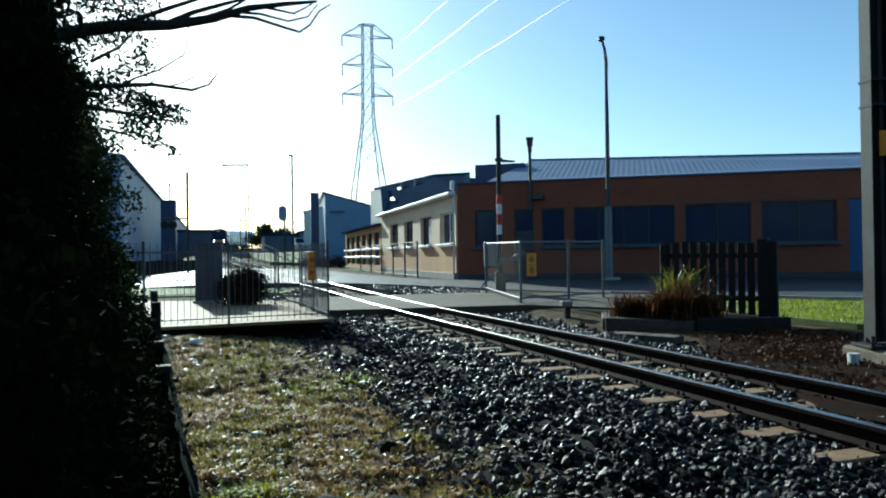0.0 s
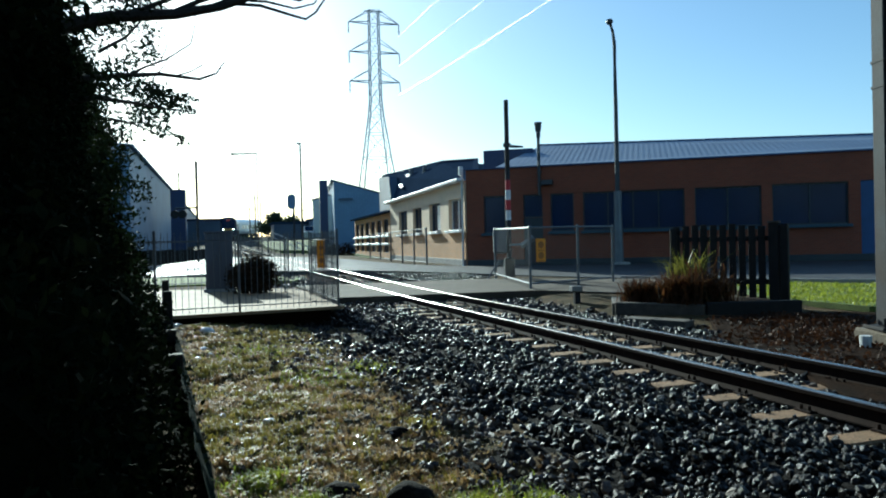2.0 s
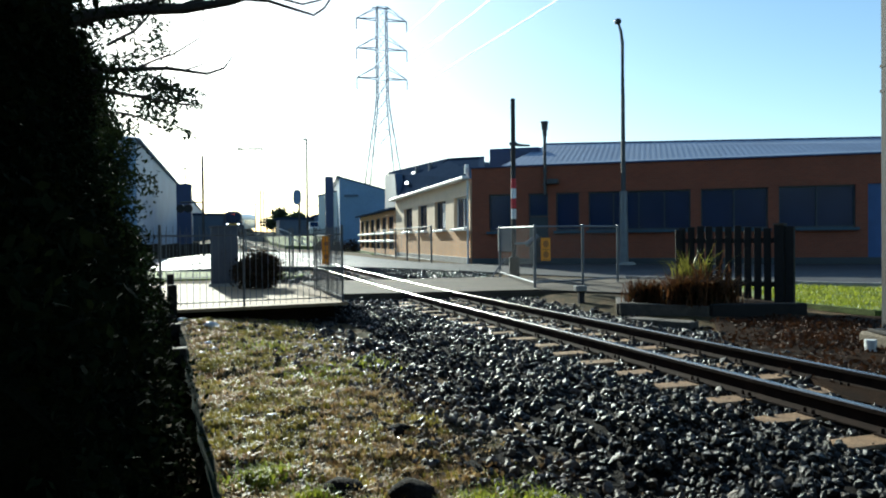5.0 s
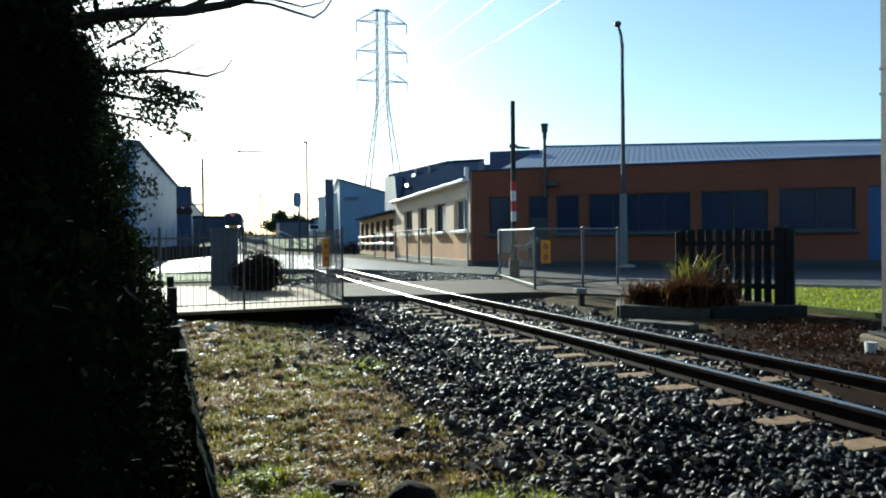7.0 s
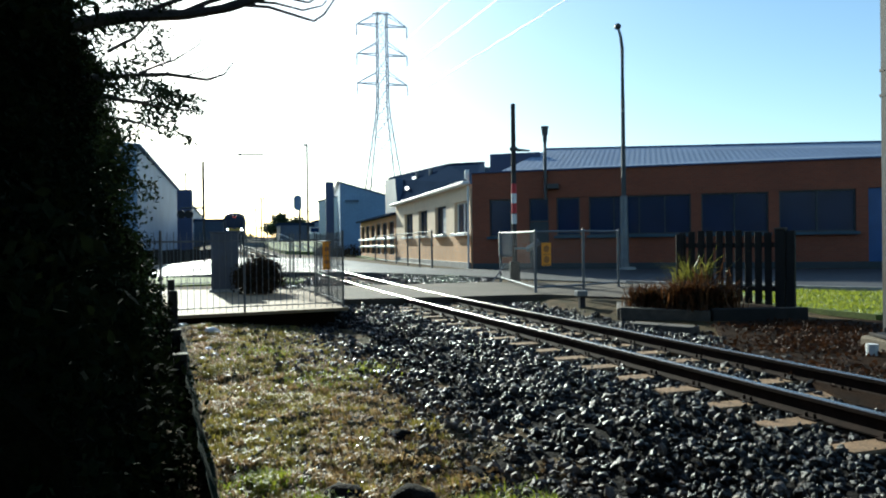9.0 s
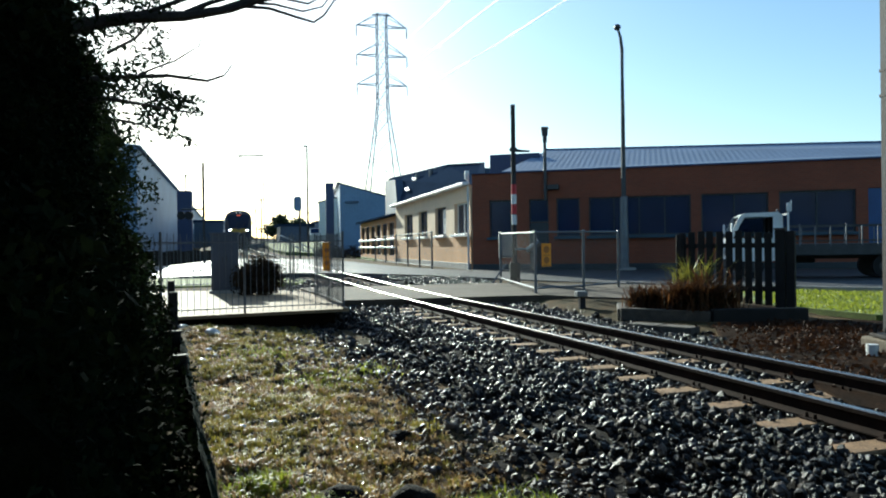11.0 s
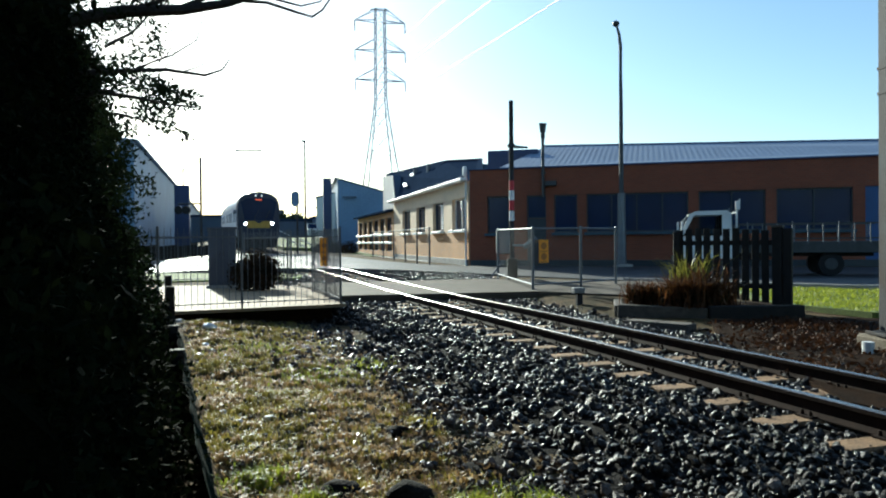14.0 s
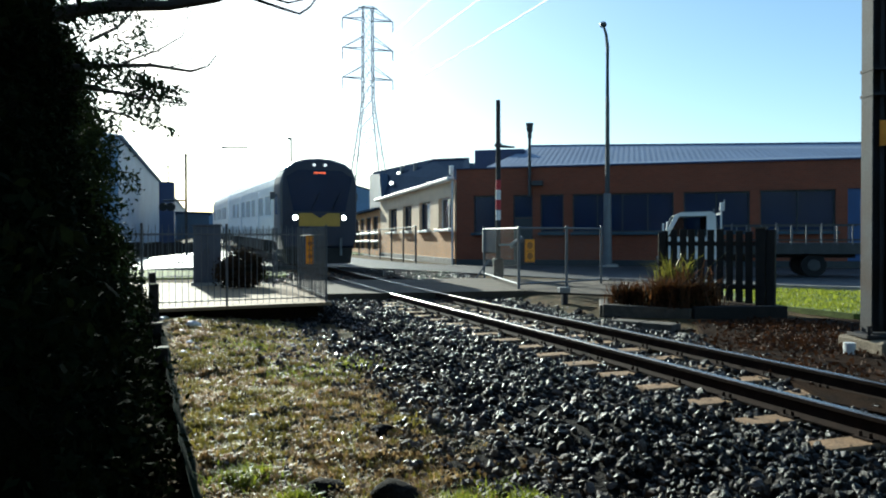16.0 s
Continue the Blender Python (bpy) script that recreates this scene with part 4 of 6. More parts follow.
street_pole(-11.45, 7.75, 60, [(0.1, -0.12)], "tall thin grey lamp pole beside the road")
street_pole(-14.9, 3.9, 120, [(0.6, 1.2), (0.6, -1.2)], "distant timber power pole with crossarm", 0.14)
street_pole(-15.3, 3.0, 150, [(0.6, 1.2), (0.6, -1.2)], "distant timber power pole with crossarm", 0.14)
street_pole(-14.5, 3.6, 130, [(1.2, 0.8)], "distant thin pole beside the line", 0.1)
street_pole(-10.5, 2.7, 110, [(0.1, -1.6)], "distant curved lamp pole", 0.07)
street_pole(-14.7, 7.0, 58, [(0.1, -1.8)], "thin lamp pole with a long arm", 0.05)


def crossing_light(x, y, z, h, label):
    p = thing("crossing_signal", x, y, z, label, "signal")
    bm = bmesh.new()
    rod(bm, (0, 0, -0.2), (0, 0, h), 0.075, n=8)
    part("pole", bm, M_POLE, p)
    bm = bmesh.new()
    rod(bm, (-1.3, 0, h * 0.56), (0, 0, h * 0.56), 0.05)
    part("arm", bm, M_DARKSTEEL, p)
    for s in (-1.3, -0.85):
        bm = bmesh.new()
        rod(bm, (s, 0.05, h * 0.5), (s, -0.1, h * 0.5), 0.24, n=14)
        rod(bm, (s, 0.1, h * 0.5), (s, 0.35, h * 0.5), 0.12, n=10)
        part("lamp_target", bm, M_BLACK, p, "round black lamp target")
    return p


q = at(-19.04, 0, 45)
crossing_light(q.x, q.y, 0.1, 6.1, "level crossing light on a tall pole across the road")
q = at(-12.2, 0, 45)
sig = thing("rail_signal", q.x, q.y, land_z(q.x, q.y), "railway signal with an oval backboard seen from behind", "signal")
bm = bmesh.new()
rod(bm, (0.12, 0, 0), (0.12, 0, 3.2), 0.06)
box(bm, 0.12, 0, 0, 0.35, 0.35, 0.3)
part("post", bm, M_POLE, sig)
bm = bmesh.new()
r = bmesh.ops.create_cone(bm, cap_ends=True, segments=20, radius1=0.24, radius2=0.24, depth=0.05)
for v in bm.verts:
    v.co.y += 0.22 if v.co.y > 0 else -0.22
bmesh.ops.transform(bm, matrix=pose(0, 0, 3.4 - land_z(q.x, q.y) + 0.42, 90, 0, 10), verts=bm.verts[:])
part("backboard", bm, M_SHED, sig, "grey oval backboard")

# ---- fences ----
def net_panel(name, a, b, h, material, parent, lift=0.06):
    """A sheet of woven wire between two posts, with lengths as its uv so that the weave keeps its size."""
    a, b = Vector(a), Vector(b)
    up = Vector((0, 0, 1))
    L = (b - a).length
    me = bpy.data.meshes.new(name)
    vs = [a + up * lift, b + up * lift, b + up * h, a + up * h]
    me.from_pydata(vs, [], [(0, 1, 2, 3)])
    uv = me.uv_layers.new()
    for i, c in enumerate(((0, 0), (L, 0), (L, h), (0, h))):
        uv.data[i].uv = c
    me.materials.append(material)
    ob = new(name, me)
    ob.parent = parent
    return ob


def pipe_fence(name, pts, h, label, post_r=0.035, metal=None):
    metal = metal or M_STEEL
    f = thing(name, 0, 0, 0, label, "fence")
    for p in pts:
        bm = bmesh.new()
        rod(bm, (*p[:2], p[2] - 0.15), (*p[:2], p[2] + h), post_r, n=10)
        rod(bm, (*p[:2], p[2] + h), (*p[:2], p[2] + h + 0.03), post_r * 1.2, post_r * 0.6, n=10)
        part("post", bm, metal, f)
    for a, b in zip(pts, pts[1:]):
        for z in (h - 0.03, 0.12):
            bm = bmesh.new()
            rod(bm, (*a[:2], a[2] + z), (*b[:2], b[2] + z), 0.022, n=8)
            part("rail", bm, metal, f)
        net_panel("wire_mesh", a, b, h - 0.04, M_NET, f, 0.12)
    return f


fence = pipe_fence("mesh_fence", [(1.32, 22.5, 0.07), (1.88, 17.8, 0.02), (3.17, 18.6, 0.03), (4.25, 19.55, 0.03)], 1.5, "galvanised chain-link crossing fence on the footpath")


def sign_plate(x, y, z, w, h, turn, label):
    s = thing("warning_sign", x, y, z, label, "sign", "warning signs", turn)
    bm = bmesh.new()
    box(bm, 0, 0, 0, w, 0.012, h, bevel=0.003)
    part("plate", bm, M_YELLOW, s)
    for cz in (0.27, 0.73):
        bm = bmesh.new()
        r = w * 0.3
        pts = [(r * math.cos(t * math.pi / 8), -0.0075, h * cz + r * math.sin(t * math.pi / 8)) for t in range(16)]
        prism(bm, pts, (0, -0.002, 0))
        part("symbol", bm, M_RUST_PRINT, s, "worn dark round symbol")
    for k, z in enumerate((h * 0.47, h * 0.03)):
        bm = bmesh.new()
        box(bm, 0, -0.0075, z, w * 0.7, 0.002, 0.02)
        part("lettering_bar", bm, M_RUST_PRINT, s)
    return s


M_RUST_PRINT = mat("faded_print", (0.42, 0.15, 0.02), 0.6, vary=0.2)
sign_plate(2.16, 17.92, 0.66, 0.29, 0.56, 32, "faded orange double warning sign hung on the mesh fence")

# fence of thin upright bars on the slab
M_BAR = mat("grey_fence_bar", (0.14, 0.145, 0.15), 0.55, 0.3, vary=0.2)


def bar_fence(pts, h, label):
    f = thing("bar_fence", 0, 0, 0, label, "fence", "bar fences")
    bar = None
    for p in pts:
        bm = bmesh.new()
        box(bm, p[0], p[1], p[2], 0.038, 0.038, h + 0.03, bevel=0.006)
        part("post", bm, M_BAR, f)
    for a, b in zip(pts, pts[1:]):
        a, b = Vector(a), Vector(b)
        for z in (0.1, h - 0.16):
            bm = bmesh.new()
            rod(bm, a + Vector((0, 0, z)), b + Vector((0, 0, z)), 0.012, n=6)
            part("rail", bm, M_BAR, f)
        n = int((b - a).length / 0.105)
        for i in range(1, n):
            c = a.lerp(b, i / n)
            if bar is None:
                bm = bmesh.new()
                rod(bm, (0, 0, 0.02), (0, 0, h), 0.0055, n=6)
                bar = part("bar", bm, M_BAR, f)
                bar.matrix_local = pose(*c)
            else:
                share("bar", bar.data, f, pose(*c))
    return f


bar_fence([(-6.6, 12.6, 0.0), (-5.25, 12.95, 0.0), (-3.95, 13.6, 0.0), (-2.24, 14.4, 0.0), (-2.84, 16.2, 0.0), (-3.4, 17.8, 0.0)], 1.48, "grey upright-bar safety fence along the slab edge")
bar_fence([(-3.48, 17.95, 0.0), (-4.3, 18.9, 0.0), (-6.2, 21.6, 0.0)], 1.5, "grey upright-bar fence leading away along the line")
bar_fence([(-4.9, 22.0, 0.05), (-6.6, 22.4, 0.05), (-10.5, 21.2, 0.0)], 1.5, "grey upright-bar fence behind the cabinet")
sign_plate(-2.86, 16.1, 0.69, 0.17, 0.61, 11, "orange warning sign hung on the bar fence beside the track")

M_CAB = mat("slate_grey_enamel", (0.07, 0.085, 0.115), 0.5, 0.1, vary=0.2, scale=2)
cab = thing("signal_cabinet", -6.3, 19.9, 0.0, "grey steel trackside equipment cabinet on the slab", "cabinet", turn=14)
bm = bmesh.new()
box(bm, 0, 0, 0.08, 0.7, 0.5, 1.5, bevel=0.015)
part("body", bm, M_CAB, cab)
bm = bmesh.new()
box(bm, 0, 0, 1.58, 0.78, 0.58, 0.06, bevel=0.01)
part("roof", bm, M_CAB, cab)
bm = bmesh.new()
box(bm, 0, 0, 0, 0.8, 0.6, 0.08)
part("plinth", bm, M_CONC, cab)
for s in (-0.17, 0.17):
    bm = bmesh.new()
    box(bm, s, -0.256, 0.14, 0.33, 0.012, 1.36, bevel=0.004)
    d_ = part("door", bm, M_CAB, cab)
    bm = bmesh.new()
    box(bm, s * 0.3, -0.275, 0.85, 0.025, 0.03, 0.14, bevel=0.005)
    part("handle", bm, M_DARKSTEEL, d_)

# wire fence along the sunny brick wall
pts = []
for k in (19.0, 14.6, 10.8, 7.3, 4.2, 1.4):
    q = Vector((-0.83, 33.6, 0)) + Vector((-0.26, 0.9656, 0)) * k
    pts.append((q.x, q.y, 0.12))
pipe_fence("wall_fence", pts, 1.75, "chain-link fence along the tan brick wall", 0.045, M_FENCEPOST)

# picket fence, posts and bed on the far side of the line
picket = thing("picket_fence", 0, 0, 0, "dark weathered timber paling fence with gaps", "fence")
a, b = Vector((4.38, 14.4, 0)), Vector((5.8, 13.42, 0))
first_picket = None
L = (b - a).length
u = (b - a).normalized()
ang = math.degrees(math.atan2(u.y, u.x))
n = 11
for i in range(n):
    c = a.lerp(b, i / (n - 1))
    if first_picket is None:
        bm = bmesh.new()
        box(bm, 0, 0, 0.06, 0.128, 0.022, 1.32, bevel=0.004)
        first_picket = part("picket", bm, M_WOODD, picket)
        first_picket.matrix_local = pose(c.x, c.y, 0.0, 0, 0, ang)
    else:
        share("picket", first_picket.data, picket, pose(c.x, c.y, random.uniform(-0.03, 0.03), 0, random.uniform(-0.4, 0.4), ang))
for z in (0.28, 1.08):
    bm = bmesh.new()
    c = (a + b) / 2
    box(bm, c.x + 0.025, c.y + 0.04, z, L + 0.2, 0.045, 0.09, ang)
    part("rail", bm, M_WOODD, picket)
for i, (t, w_, h) in enumerate(((1.02, 0.17, 1.5), (1.12, 0.14, 1.48), (-0.03, 0.13, 1.45))):
    c = a.lerp(b, t)
    bm = bmesh.new()
    box(bm, c.x, c.y, -0.1, w_, w_, h, ang, bevel=0.012)
    post = part("post", bm, M_WOODD, picket)
    if i == 0:
        bm = bmesh.new()
        box(bm, c.x, c.y, h - 0.1, w_ + 0.03, w_ + 0.03, 0.035, ang, bevel=0.006)
        part("cap", bm, M_WOODG, post, "pale weathered post cap")

edge = thing("bed_edging", 0, 0, 0, "dark timber edging round the planting bed", "edging")
for (p, q, h) in (((3.0, 13.55), (4.3, 12.6), 0.22), ((4.3, 12.6), (5.95, 12.7), 0.26), ((3.0, 13.55), (3.3, 15.0), 0.2)):
    p, q = Vector((*p, 0)), Vector((*q, 0))
    c, v = (p + q) / 2, q - p
    bm = bmesh.new()
    box(bm, c.x, c.y, -0.22, v.length, 0.16, h + 0.02, math.degrees(math.atan2(v.y, v.x)), bevel=0.015)
    part("board", bm, M_WOODD if p.x > 4 else M_WOODG, edge)
bm = bmesh.new()
prism(bm, [(3.05, 13.6, -0.25), (4.3, 12.7, -0.25), (5.9, 12.8, -0.25), (5.9, 14.2, -0.25), (3.4, 15.0, -0.25)], (0, 0, 0.24))
tagged(link_mesh("planting_bed", bm, M_DIRT), "dark soil of the planting bed", "bed", kind="structure")
beam = thing("concrete_trough", 3.3, 11.9, -0.2, "pale concrete cable trough lying beside the ballast", "cable trough", turn=-42)
for i in range(2):
    bm = bmesh.new()
    box(bm, -0.3 + i * 0.56, 0, -0.06, 0.54, 0.34, 0.14, random.uniform(-1, 1), bevel=0.012)
    part("trough_lid", bm, M_WOODG, beam)

tbox = thing("track_box", 2.55, 15.3, -0.12, "small pale trackside junction box on a stub post", "junction box", turn=15)
bm = bmesh.new()
box(bm, 0, 0, 0.22, 0.24, 0.16, 0.12, bevel=0.015)
part("box", bm, M_CONC, tbox)
bm = bmesh.new()
box(bm, 0.02, 0, -0.1, 0.12, 0.1, 0.32, bevel=0.008)
part("post", bm, M_POLE, tbox)

# low timber and wire fence below the hedge
def fence_x(y):
    """The foot of the low fence below the hedge."""
    return -0.924 - (y - 3.2) * 0.404


hedge_a, hedge_b = Vector((-1.05, 3.2, -0.42)), Vector((-5.25, 13.6, -0.4))
low_fence = thing("low_fence", 0, 0, 0, "low dark timber post fence with sagging green cloth below the hedge", "fence")
M_CLOTH = mat("dark_green_shade_cloth", (0.006, 0.024, 0.018), 0.9, vary=0.35, scale=4, fine=120, bump=0.3, spec=0.04)
hv = (hedge_b - hedge_a)
for y, w_, top in ((2.7, 0.125, 0.16), (7.0, 0.125, 0.18), (8.9, 0.11, 0.2), (11.0, 0.125, 0.55), (13.2, 0.12, 0.62)):
    x = fence_x(y) - 0.2
    bm = bmesh.new()
    box(bm, x, y, -0.7, w_, w_, top + 0.7, 22, bevel=0.01)
    post = part("post", bm, M_WOODD, low_fence)
    bm = bmesh.new()
    box(bm, x, y, top, w_ + 0.006, w_ + 0.006, 0.012, 22, bevel=0.004)
    part("post_top", bm, M_WOODG, post, "pale weathered end grain")
bm = bmesh.new()
rows = []
for y in np.arange(3.3, 10.9, 0.09):
    sag = 0.05 * math.sin((y - 7.0) * 1.65) ** 2
    row_v = []
    for k in range(9):
        f = k / 8
        fold = (0.035 * noise.noise((y * 2.6, f * 1.2, 30)) + 0.018 * noise.noise((y * 8, f * 1.5, 31))) * (1 - 0.6 * f)
        x = fence_x(y) - 0.17 * f ** 0.8 + fold
        g = land_z(x, y)
        row_v.append(bm.verts.new((x, y + fold, (g - 0.03) * (1 - f) + (0.13 - sag) * f)))
    rows.append(row_v)
for p, q in zip(rows, rows[1:]):
    for k in range(8):
        bm.faces.new((p[k], q[k], q[k + 1], p[k + 1]))
bmesh.ops.solidify(bm, geom=bm.faces[:], thickness=0.004)
part("shade_cloth", bm, M_CLOTH, low_fence, "dark green wrinkled shade cloth", True)


# ---- plants ----
def leaf_cloud(name, clumps, size, material, label, category, seed, parent=None, kind="", narrow=0.5):
    """Leaves scattered in clumps (x, y, z, rx, ry, rz, how many), as one mesh of small folded leaves."""
    r = np.random.RandomState(seed)
    V, F = [], []
    for cx, cy, cz, rx, ry, rz, n in clumps:
        d = r.normal(size=(n, 3))
        d /= np.linalg.norm(d, axis=1)[:, None]
        rad = r.uniform(0.15, 1.0, n) ** 0.5
        P = d * rad[:, None] * (rx, ry, rz) * (1 + 0.25 * np.clip(r.normal(size=(n, 1)), -2, 1.5)) + (cx, cy, cz)
        a = r.normal(size=(n, 3))
        a /= np.linalg.norm(a, axis=1)[:, None]
        b = np.cross(a, r.normal(size=(n, 3)))
        b /= np.linalg.norm(b, axis=1)[:, None]
        s = size * r.uniform(0.6, 1.4, (n, 1))
        base = len(V) and sum(len(v) for v in V)
        V.append(np.stack([P - a * s, P + b * s * narrow, P + a * s, P - b * s * narrow], 1).reshape(-1, 3))
        i0 = base + np.arange(n)[:, None] * 4
        F.append(i0 + np.array([[0, 1, 2, 3]]))
    ob = raw_mesh(name, np.concatenate(V).tolist(), np.concatenate(F).tolist(), material)
    if parent:
        ob.parent = parent
    if label:
        tagged(ob, label, category, kind=kind)
    return ob


def blades(name, spots, material, label, category, seed, parent=None, kind="", bend=0.35, width=0.008):
    """Grass blades (x, y, z, height), each a bent tapering strip."""
    r = np.random.RandomState(seed)
    V, F = [], []
    for i, (x, y, z, h) in enumerate(spots):
        t = r.uniform(0, 6.28)
        lean = r.uniform(0.1, 1.0) * bend * h * 2
        ux, uy = math.cos(t), math.sin(t)
        w = width * r.uniform(0.6, 1.4)
        px, py = -uy * w, ux * w
        V += [(x - px, y - py, z), (x + px, y + py, z), (x + ux * lean * 0.35 - px * 0.8, y + uy * lean * 0.35 - py * 0.8, z + h * 0.65),
              (x + ux * lean * 0.35 + px * 0.8, y + uy * lean * 0.35 + py * 0.8, z + h * 0.65), (x + ux * lean, y + uy * lean, z + h * r.uniform(0.7, 1.0))]
        k = i * 5
        F += [(k, k + 1, k + 3, k + 2), (k + 2, k + 3, k + 4)]
    ob = raw_mesh(name, V, F, material)
    if parent:
        ob.parent = parent
    if label:
        tagged(ob, label, category, kind=kind)
    return ob


# short winter grass on the near verge, in patches
rg = np.random.RandomState(11)
green, straw = [], []
for y0, y1, dens in ((3.0, 6.5, 1500), (6.5, 10, 900), (10, 15.2, 500)):
    n = int((y1 - y0) * 7 * dens)
    for _ in range(n):
        x, y = rg.uniform(-6.4, 0.9), rg.uniform(y0, y1)
        p = off_track(x, y)
        line_x = fence_x(y)
        if p > -2.75 or x < line_x or (y > 12.6 and x > -2.4 + 0 and p > -3.0):
            continue
        if y > 12.9 + (x + 5.3) * 0.55:
            continue
        v = noise.noise((x * 0.8, y * 0.8, 7)) + 0.6 * noise.noise((x * 3, y * 3, 2))
        z = land_z(x, y) - 0.005
        fade = smoothstep(-2.7, -3.6, p)
        if rg.rand() > 0.25 + 0.75 * fade:
            continue
        if v > 0.16:
            (green if rg.rand() < 0.55 else straw).append((x, y, z, rg.uniform(0.02, 0.055)))
        elif rg.rand() < 0.55:
            (straw if rg.rand() < 0.8 else green).append((x, y, z, rg.uniform(0.012, 0.04)))
for _ in range(3600):
    y = 3.3 + 10.5 * rg.rand() ** 1.3
    x = rg.uniform(fence_x(y) + 0.05, track_x(y) - 3.25)
    if y > 12.7 + (x + 5.3) * 0.55:
        continue
    v = noise.noise((x * 0.8, y * 0.8, 7))
    g = rg.rand() < (0.75 if v > 0.05 else 0.2)
    h = rg.uniform(0.03, 0.085) * (1.25 if g else 1.0)
    for _ in range(rg.randint(9, 20)):
        xx, yy = x + rg.normal() * 0.03, y + rg.normal() * 0.03
        (green if g else straw).append((xx, yy, land_z(x, y) - 0.008, h * rg.uniform(0.5, 1.1)))
verge = blades("verge_grass", green, M_BLADE, "short patchy green grass on the verge", "grass", 1, kind="stuff", bend=0.5, width=0.006)
blades("dry_grass", straw, M_STRAW, "short dead straw-coloured grass on the verge", "grass", 2, kind="stuff", bend=0.8, width=0.006)
tufts = []
for cx, cy, r_, n in ((-1.35, 4.95, 0.22, 420), (0.2, 4.6, 0.25, 300), (-0.9, 4.5, 0.2, 200), (-1.6, 8.6, 0.5, 350), (-2.8, 10.5, 0.6, 350), (-1.2, 9.4, 0.5, 300), (0.55, 4.45, 0.2, 150)):
    for _ in range(n):
        x, y = cx + rg.normal() * r_ * 0.5, cy + rg.normal() * r_ * 0.5
        tufts.append((x, y, land_z(x, y) - 0.01, rg.uniform(0.04, 0.12)))
blades("weed_tufts", tufts, M_LAWNB, "fresh green weed tufts in the verge", "weeds", 4, kind="stuff", bend=0.6, width=0.008)
lawn_spots = []
for _ in range(16000):
    x, y = rg.uniform(5.8, 13), rg.uniform(11, 18.5)
    if x < 5.9 + (y - 12.6) * 0.16 or y > 19.2 - (x - 6.9) * 0.85 + 0.2 or y < max(14.8 - (x - 6.0) * 2.78, 12.3 - (x - 6.9) * 0.45) + 0.05:
        continue
    lawn_spots.append((x, y, max(land_z(x, y), -0.07) + 0.02, rg.uniform(0.04, 0.09)))
blades("lawn_grass", lawn_spots, M_LAWNB, "bright green backlit lawn grass", "grass", 5, kind="stuff", bend=0.4, width=0.012)
leaf_cloud("fallen_leaves", [(rg.uniform(fence_x(q) + 0.5, track_x(q) - 2.7), q, -0.40, 0.7, 0.7, 0.05, 70) for q in np.arange(3.8, 12.5, 0.16)], 0.02,
           leaf_mat("shiny_fallen_leaf", (0.3, 0.2, 0.1), (0.12, 0.07, 0.03), 0.28, 0.15, 0.8), "small shiny fallen leaves lying on the verge", "leaves", 9, kind="stuff", narrow=0.6)
# dead leaves and litter by the foot of the mast
leaf_cloud("leaf_litter", [(4.7, 9.4, -0.12, 1.3, 1.2, 0.04, 1700), (5.2, 11.2, -0.1, 1.2, 0.9, 0.04, 1200), (3.9, 7.6, -0.13, 0.7, 0.9, 0.04, 500)], 0.035,
           leaf_mat("dead_leaf", (0.08, 0.034, 0.014), (0.03, 0.015, 0.008), 0.75, 0.2, 0.15), "brown dead leaves on the dirt", "leaves", 8, kind="stuff")
bm = bmesh.new()
prism(bm, [(3.2, 6.0, -0.3), (4.2, 4.0, -0.3), (9, 4.5, -0.3), (9, 11.3, -0.3), (6.4, 12.5, -0.3), (4.2, 12.2, -0.3), (3.6, 10.0, -0.3)], (0, 0, 0.17))
tagged(link_mesh("dirt_patch", bm, M_DIRT), "bare brown dirt round the steel mast, darkened for shade", "ground", kind="structure")

# stones and clods in the grass
for x, y, r_, m_ in ((-4.13, 12.26, 0.115, M_PALE), (-4.8, 12.75, 0.085, M_PALE), (-3.72, 10.9, 0.06, M_PALE), (-4.15, 11.8, 0.05, M_PALE), (-3.46, 10.4, 0.055, M_PALE), (-3.13, 10.0, 0.045, M_PALE),
                     (-3.5, 10.0, 0.05, M_PALE), (-3.05, 9.55, 0.04, M_PALE), (-1.65, 6.5, 0.055, M_PALE), (-1.9, 6.4, 0.04, M_PALE), (-0.75, 4.72, 0.13, M_HOLE), (-0.3, 4.58, 0.15, M_HOLE), (-0.5, 6.2, 0.1, M_HOLE), (-2.2, 6.9, 0.04, M_PALE), (-1.0, 12.6, 0.055, M_PALE), (-0.7, 12.1, 0.05, M_PALE)):
    bm = bmesh.new()
    bmesh.ops.create_icosphere(bm, subdivisions=2, radius=r_)
    for v in bm.verts:
        v.co *= 1 + 0.5 * noise.noise(v.co / r_ * 1.3 + Vector((x, y, 0)))
        v.co.z *= 0.6
    ob = link_mesh("stone" if m_ is M_PALE else "earth_clod", bm, m_, True)
    ob.matrix_world = pose(x, y, land_z(x, y) + r_ * 0.15, 0, 0, x * 90)
    tagged(ob, "pale stone lying in the short grass" if m_ is M_PALE else "dark clod of earth lying in the grass", "stone" if m_ is M_PALE else "clod", "loose stones")


